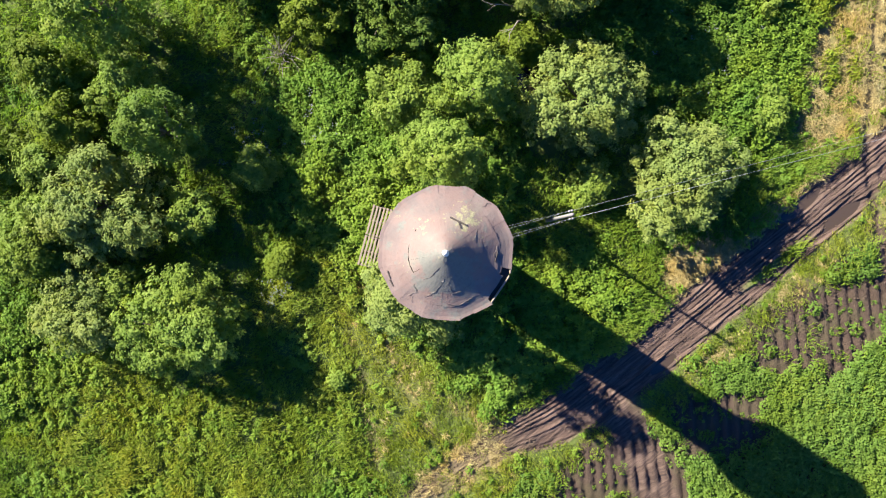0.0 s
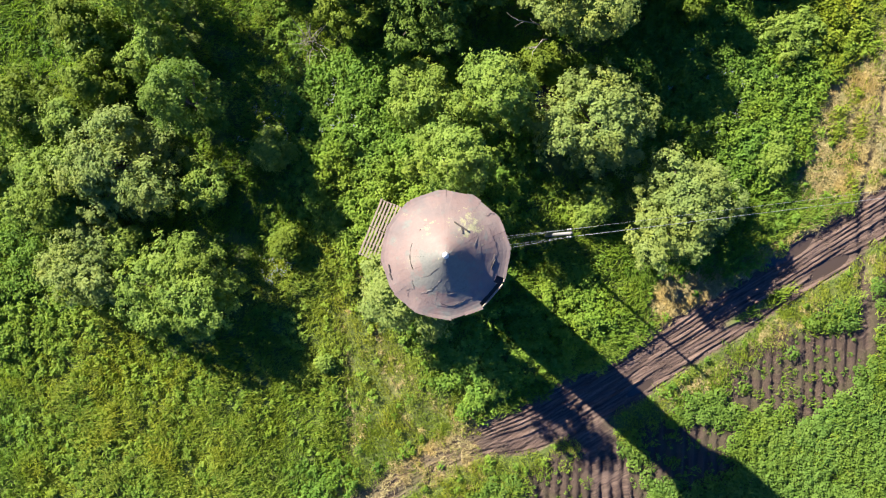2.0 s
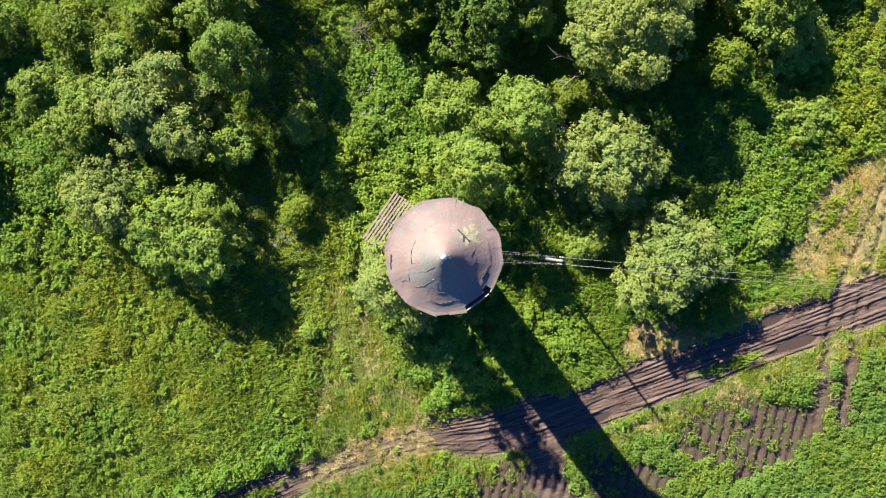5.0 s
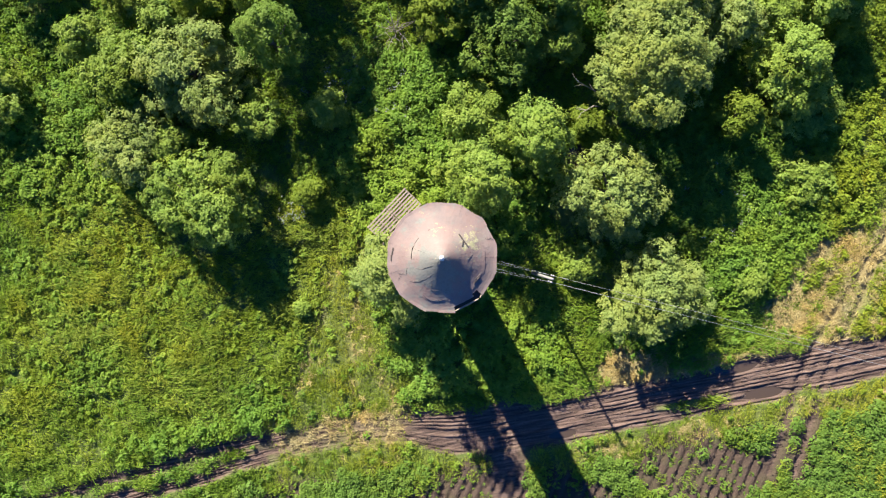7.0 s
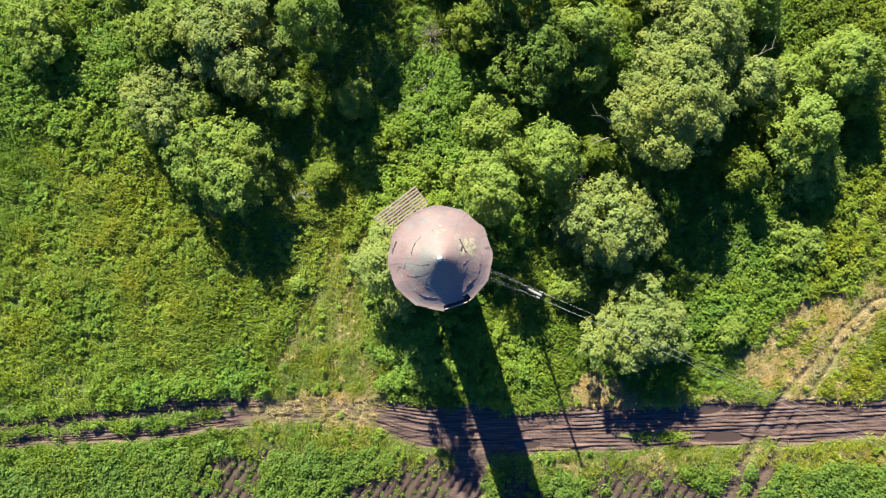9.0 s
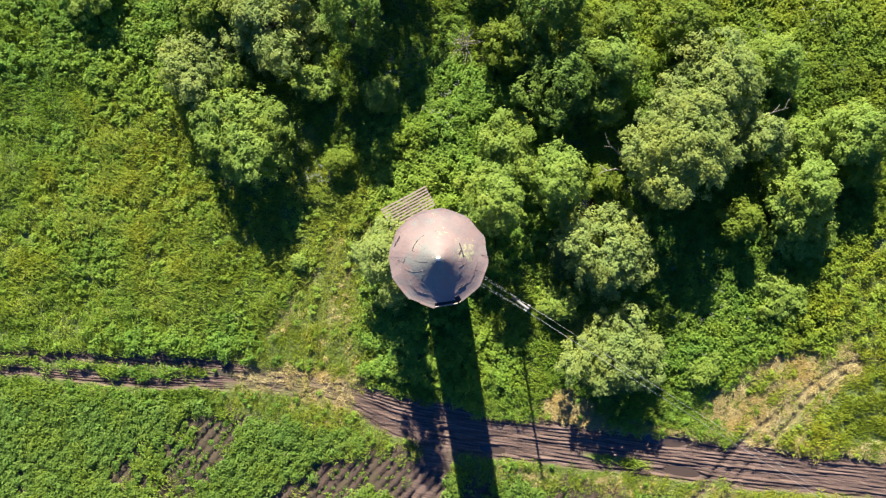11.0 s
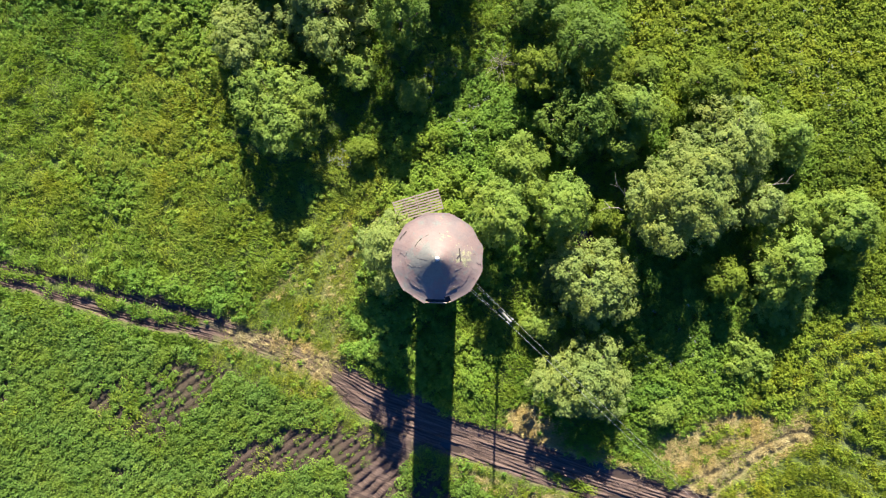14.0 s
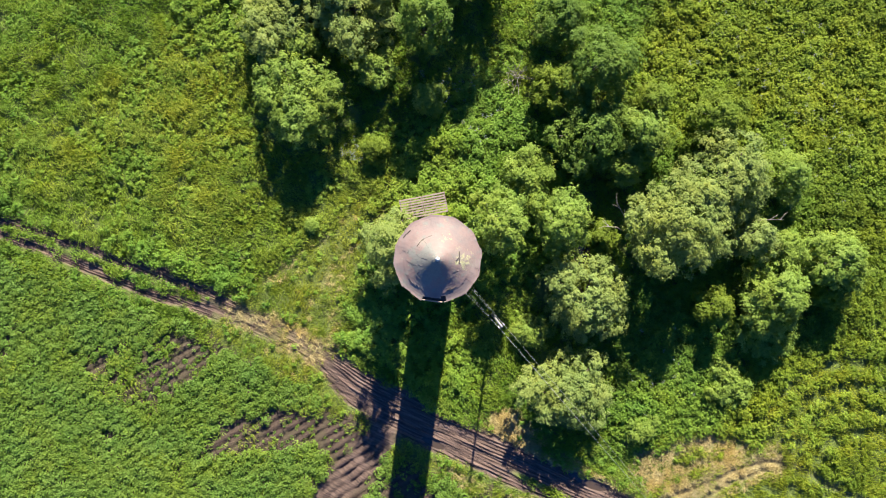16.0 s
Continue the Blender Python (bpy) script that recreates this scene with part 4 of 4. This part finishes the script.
    tagged(new("meadow_weeds", fast_mesh("meadow_weeds", v, 3, LEAF_WEED, np.clip(tint, 0, 1), sere_of(X, Y)[idx])), "mounds of tall broad-leaved green weeds and nettles", "weeds", kind="stuff")
    # dry straw
    X, Y = scatter(rng, 0.22)
    p = plan(X, Y)
    ok = rng.rand(len(X)) < p["dry"] * p["cover"] * (1 - 0.75 * p["lawn"] * step(-10.4, -9.6, Y))
    X, Y, h0 = X[ok], Y[ok], p["h"][ok]
    idx = np.repeat(np.arange(len(X)), 44)
    base = np.stack([X[idx] + rng.normal(0, 0.12, len(idx)), Y[idx] + rng.normal(0, 0.12, len(idx)), h0[idx] + 0.02 + 0.1 * rng.rand(len(idx))], 1)
    a = rng.uniform(0, 2 * math.pi, len(idx))
    d = unit(np.stack([np.cos(a), np.sin(a), rng.uniform(-0.1, 0.5, len(idx))], 1))
    v = blade_tris(rng, base, base + d * (0.14 + 0.22 * rng.rand(len(idx)))[:, None], 0.018 + 0.02 * rng.rand(len(idx)))
    tagged(new("dry_straw", fast_mesh("dry_straw", v, 3, STRAW, np.clip(0.45 + rng.normal(0, 0.12, len(X))[idx] + rng.normal(0, 0.1, len(idx)), 0, 1))), "flattened dry straw and dead grass on the verge", "straw", kind="stuff")


def build_crop():
    rng = np.random.RandomState(4)
    q, t = np.meshgrid(np.arange(-60, 60, 0.7), np.arange(-60, 60, 0.34))
    q, t = q.ravel() + rng.normal(0, 0.13, q.size), t.ravel() + rng.uniform(-0.18, 0.18, q.size)
    X, Y = q * ROW[1] + t * ROW[0], -q * ROW[0] + t * ROW[1]
    ok = (np.hypot(X, Y) < REACH) & (Y < -12) & kept(rng, X, Y)
    X, Y = X[ok], Y[ok]
    p = plan(X, Y)
    keep = p["crop"] * p["cover"] * (1 - p["clear"]) * (1 - p["lawn"]) * (1 - 0.985 * np.clip(p["bare"] * 1.7, 0, 1)) * np.where(field(X, Y, 2.2, 91) > 0.14, 1, 0.45) * (1 - 0.9 * p["thin"] * step(0.4, 0.55, field(np.round(p["q"] / 0.7) * 3.7, (X * ROW[0] + Y * ROW[1]) * 0.3, 1.0, 113)))
    grown = rng.rand(len(X)) < keep
    sprout = ~grown & (rng.rand(len(X)) < 0.5 * p["crop"] * p["bare"] * p["cover"] * (1 - p["clear"]))
    ok = grown | sprout
    X, Y = X[ok], Y[ok]
    z = p["h"][ok]
    vigour = (0.8 + 0.55 * fractal(X, Y, 2.4, 93)) * (1 - 0.4 * p["thin"][ok]) + rng.normal(0, 0.08, len(X))
    vigour = np.where(sprout[ok], 0.18 + 0.25 * rng.rand(len(X)), vigour)
    idx = np.repeat(np.arange(len(X)), np.where(sprout[ok], 16, 84))
    a = rng.uniform(0, 2 * math.pi, len(idx))
    r = 0.45 * np.sqrt(rng.rand(len(idx))) * vigour[idx]
    c = np.stack([X[idx] + r * np.cos(a), Y[idx] + r * np.sin(a), z[idx] + (0.5 - 0.95 * r * r - 0.2 * rng.rand(len(idx))) * vigour[idx]], 1)
    nrm = unit(np.stack([np.cos(a) * r * 1.9, np.sin(a) * r * 1.9, np.full(len(idx), 0.7)], 1) + rng.normal(0, 0.38, (len(idx), 3)) + SUNWARD * 0.32)
    l = (0.12 + 0.09 * rng.rand(len(idx))) * np.clip(0.4 + 0.7 * vigour[idx], 0, 1)
    v = leaf_tris(rng, c, nrm, l, l * 0.8)
    tint = 0.5 + (fractal(X, Y, 6, 95)[idx] - 0.5) * 0.6 + rng.normal(0, 0.08, len(X))[idx] + rng.normal(0, 0.1, len(idx))
    tagged(new("potato_crop", fast_mesh("potato_crop", v, 3, LEAF_CROP, np.clip(tint, 0, 1))), "bright green potato plants in earthed-up rows", "crop", kind="stuff")


def build_umbels():
    """Flat white flower heads on thin stalks, in loose stands."""
    rng = np.random.RandomState(8)
    stands = ((-10.0, 4.6, 0.9, 26), (-5.5, 12.5, 2.0, 30), (-1.5, 11.0, 1.2, 12), (19.5, -1.0, 3.0, 16), (22.0, 24.0, 6.0, 60), (14.0, 27.0, 5.0, 40))
    S, Q = [], []
    for x, y, r, k in stands:
        for _ in range(k):
            px, py = x + rng.normal() * r * 0.6, y + rng.normal() * r * 0.6
            z, top = height(px, py), 0.9 + 0.6 * rng.rand()
            S += [(px - 0.008, py, z), (px + 0.008, py, z), (px, py, z + top)]
            for _ in range(rng.randint(3, 8)):
                cx, cy, cz, w = px + rng.normal() * 0.09, py + rng.normal() * 0.09, z + top + rng.normal() * 0.03, 0.022 + 0.022 * rng.rand()
                Q += [(cx - w, cy, cz), (cx, cy - w, cz + 0.01), (cx + w, cy, cz), (cx, cy + w, cz + 0.012)]
    stalks = fast_mesh("stalks", np.array(S), 3, LEAF_MEADOW, np.full(len(S) // 3, 0.5))
    thing = tagged(new("white_umbels", fast_mesh("white_umbels", np.array(Q), 4, PETAL)), "scattered flat white flower heads above the weeds", "wildflowers", kind="stuff")
    part("stalks", stalks, thing, "thin green flower stalks")


def build_dead_bush(x, y, seed):
    rng = random.Random(seed)
    bush = tagged(new("dead_bush"), "bare grey dead bush with tangled thin twigs", "dead bush")
    bush.location = (x, y, height(x, y))
    for _ in range(34):
        a, e, l = rng.uniform(0, 6.28), rng.uniform(0.3, 1.4), rng.uniform(0.9, 2.3)
        d = Vector((math.cos(a) * math.cos(e), math.sin(a) * math.cos(e), math.sin(e))) * l
        p = limb_path(rng, Vector((0, 0, -0.1)), d, 0.2)
        part("twig", mesh_of("twig", *tube(p, [0.03, 0.024, 0.018, 0.012, 0.006], 5), DEAD), bush)
        q = limb_path(rng, p[2], p[2] + Vector((rng.uniform(-1, 1), rng.uniform(-1, 1), rng.uniform(0, 0.8))) * 0.6, 0.1)
        part("twig", mesh_of("twig", *tube(q, [0.014, 0.012, 0.01, 0.008, 0.005], 5), DEAD), bush)


def build_snag(x, y, z, az, seed):
    rng = random.Random(seed)
    snag = tagged(new("dead_branch"), "bare pale dead branch sticking out of the thicket", "branch")
    snag.location = (x, y, height(x, y))
    a = radians(az)
    d = Vector((math.cos(a), math.sin(a), 0))
    stem = limb_path(rng, Vector((0, 0, -0.1)), d * 2.4 + Vector((0, 0, z)), 0.25)
    part("stem", mesh_of("stem", *tube(stem, [0.06, 0.05, 0.04, 0.028, 0.012], 6), DEAD), snag)
    for i in (2, 3, 3, 4):
        b = a + rng.uniform(-0.9, 0.9)
        q = limb_path(rng, stem[i], stem[i] + Vector((math.cos(b), math.sin(b), rng.uniform(-0.1, 0.4))) * rng.uniform(0.5, 1.0), 0.1)
        part("twig", mesh_of("twig", *tube(q, [0.022, 0.018, 0.014, 0.01, 0.006], 5), DEAD), snag)


def build_clods():
    """Loose lumps of earth on the churned track and the bare furrows."""
    rng = np.random.RandomState(12)
    X, Y = rng.uniform(-34, 36, 60000), rng.uniform(-24, -10, 60000)
    p = plan(X, Y)
    ok = rng.rand(len(X)) < 0.3 * np.maximum(p["mud"], p["bare"]) * (1 - np.clip(p["wet"], 0, 1))
    X, Y, z = X[ok], Y[ok], p["h"][ok]
    r = 0.025 + 0.06 * rng.rand(len(X)) ** 2.5
    star = np.array([(1, 0, 0), (0, 1, 0), (-1, 0, 0), (0, -1, 0), (0, 0, 0.8), (0, 0, -0.6)])
    tri = np.array([(0, 1, 4), (1, 2, 4), (2, 3, 4), (3, 0, 4), (1, 0, 5), (2, 1, 5), (3, 2, 5), (0, 3, 5)])
    lump = star[None] * (0.6 + 0.8 * rng.rand(len(X), 6, 1)) * r[:, None, None]
    a = rng.uniform(0, 6.28, len(X))
    lump = np.stack([lump[..., 0] * np.cos(a)[:, None] - lump[..., 1] * np.sin(a)[:, None], lump[..., 0] * np.sin(a)[:, None] + lump[..., 1] * np.cos(a)[:, None], lump[..., 2]], -1)
    v = (lump + np.stack([X, Y, z + 0.2 * r], 1)[:, None])[:, tri].reshape(-1, 3)
    tagged(new("earth_clods", fast_mesh("earth_clods", v, 3, CLOD)), "loose dark clods of churned earth", "soil", kind="stuff")


build_dead_bush(-0.7, 16.4, 21)
build_snag(13.2, 9.4, 3.6, 170, 22)
build_snag(13.0, 8.6, 3.2, 200, 23)
build_snag(20.4, 12.8, 4.6, 30, 24)
build_meadow()
build_crop()
build_umbels()
build_clods()
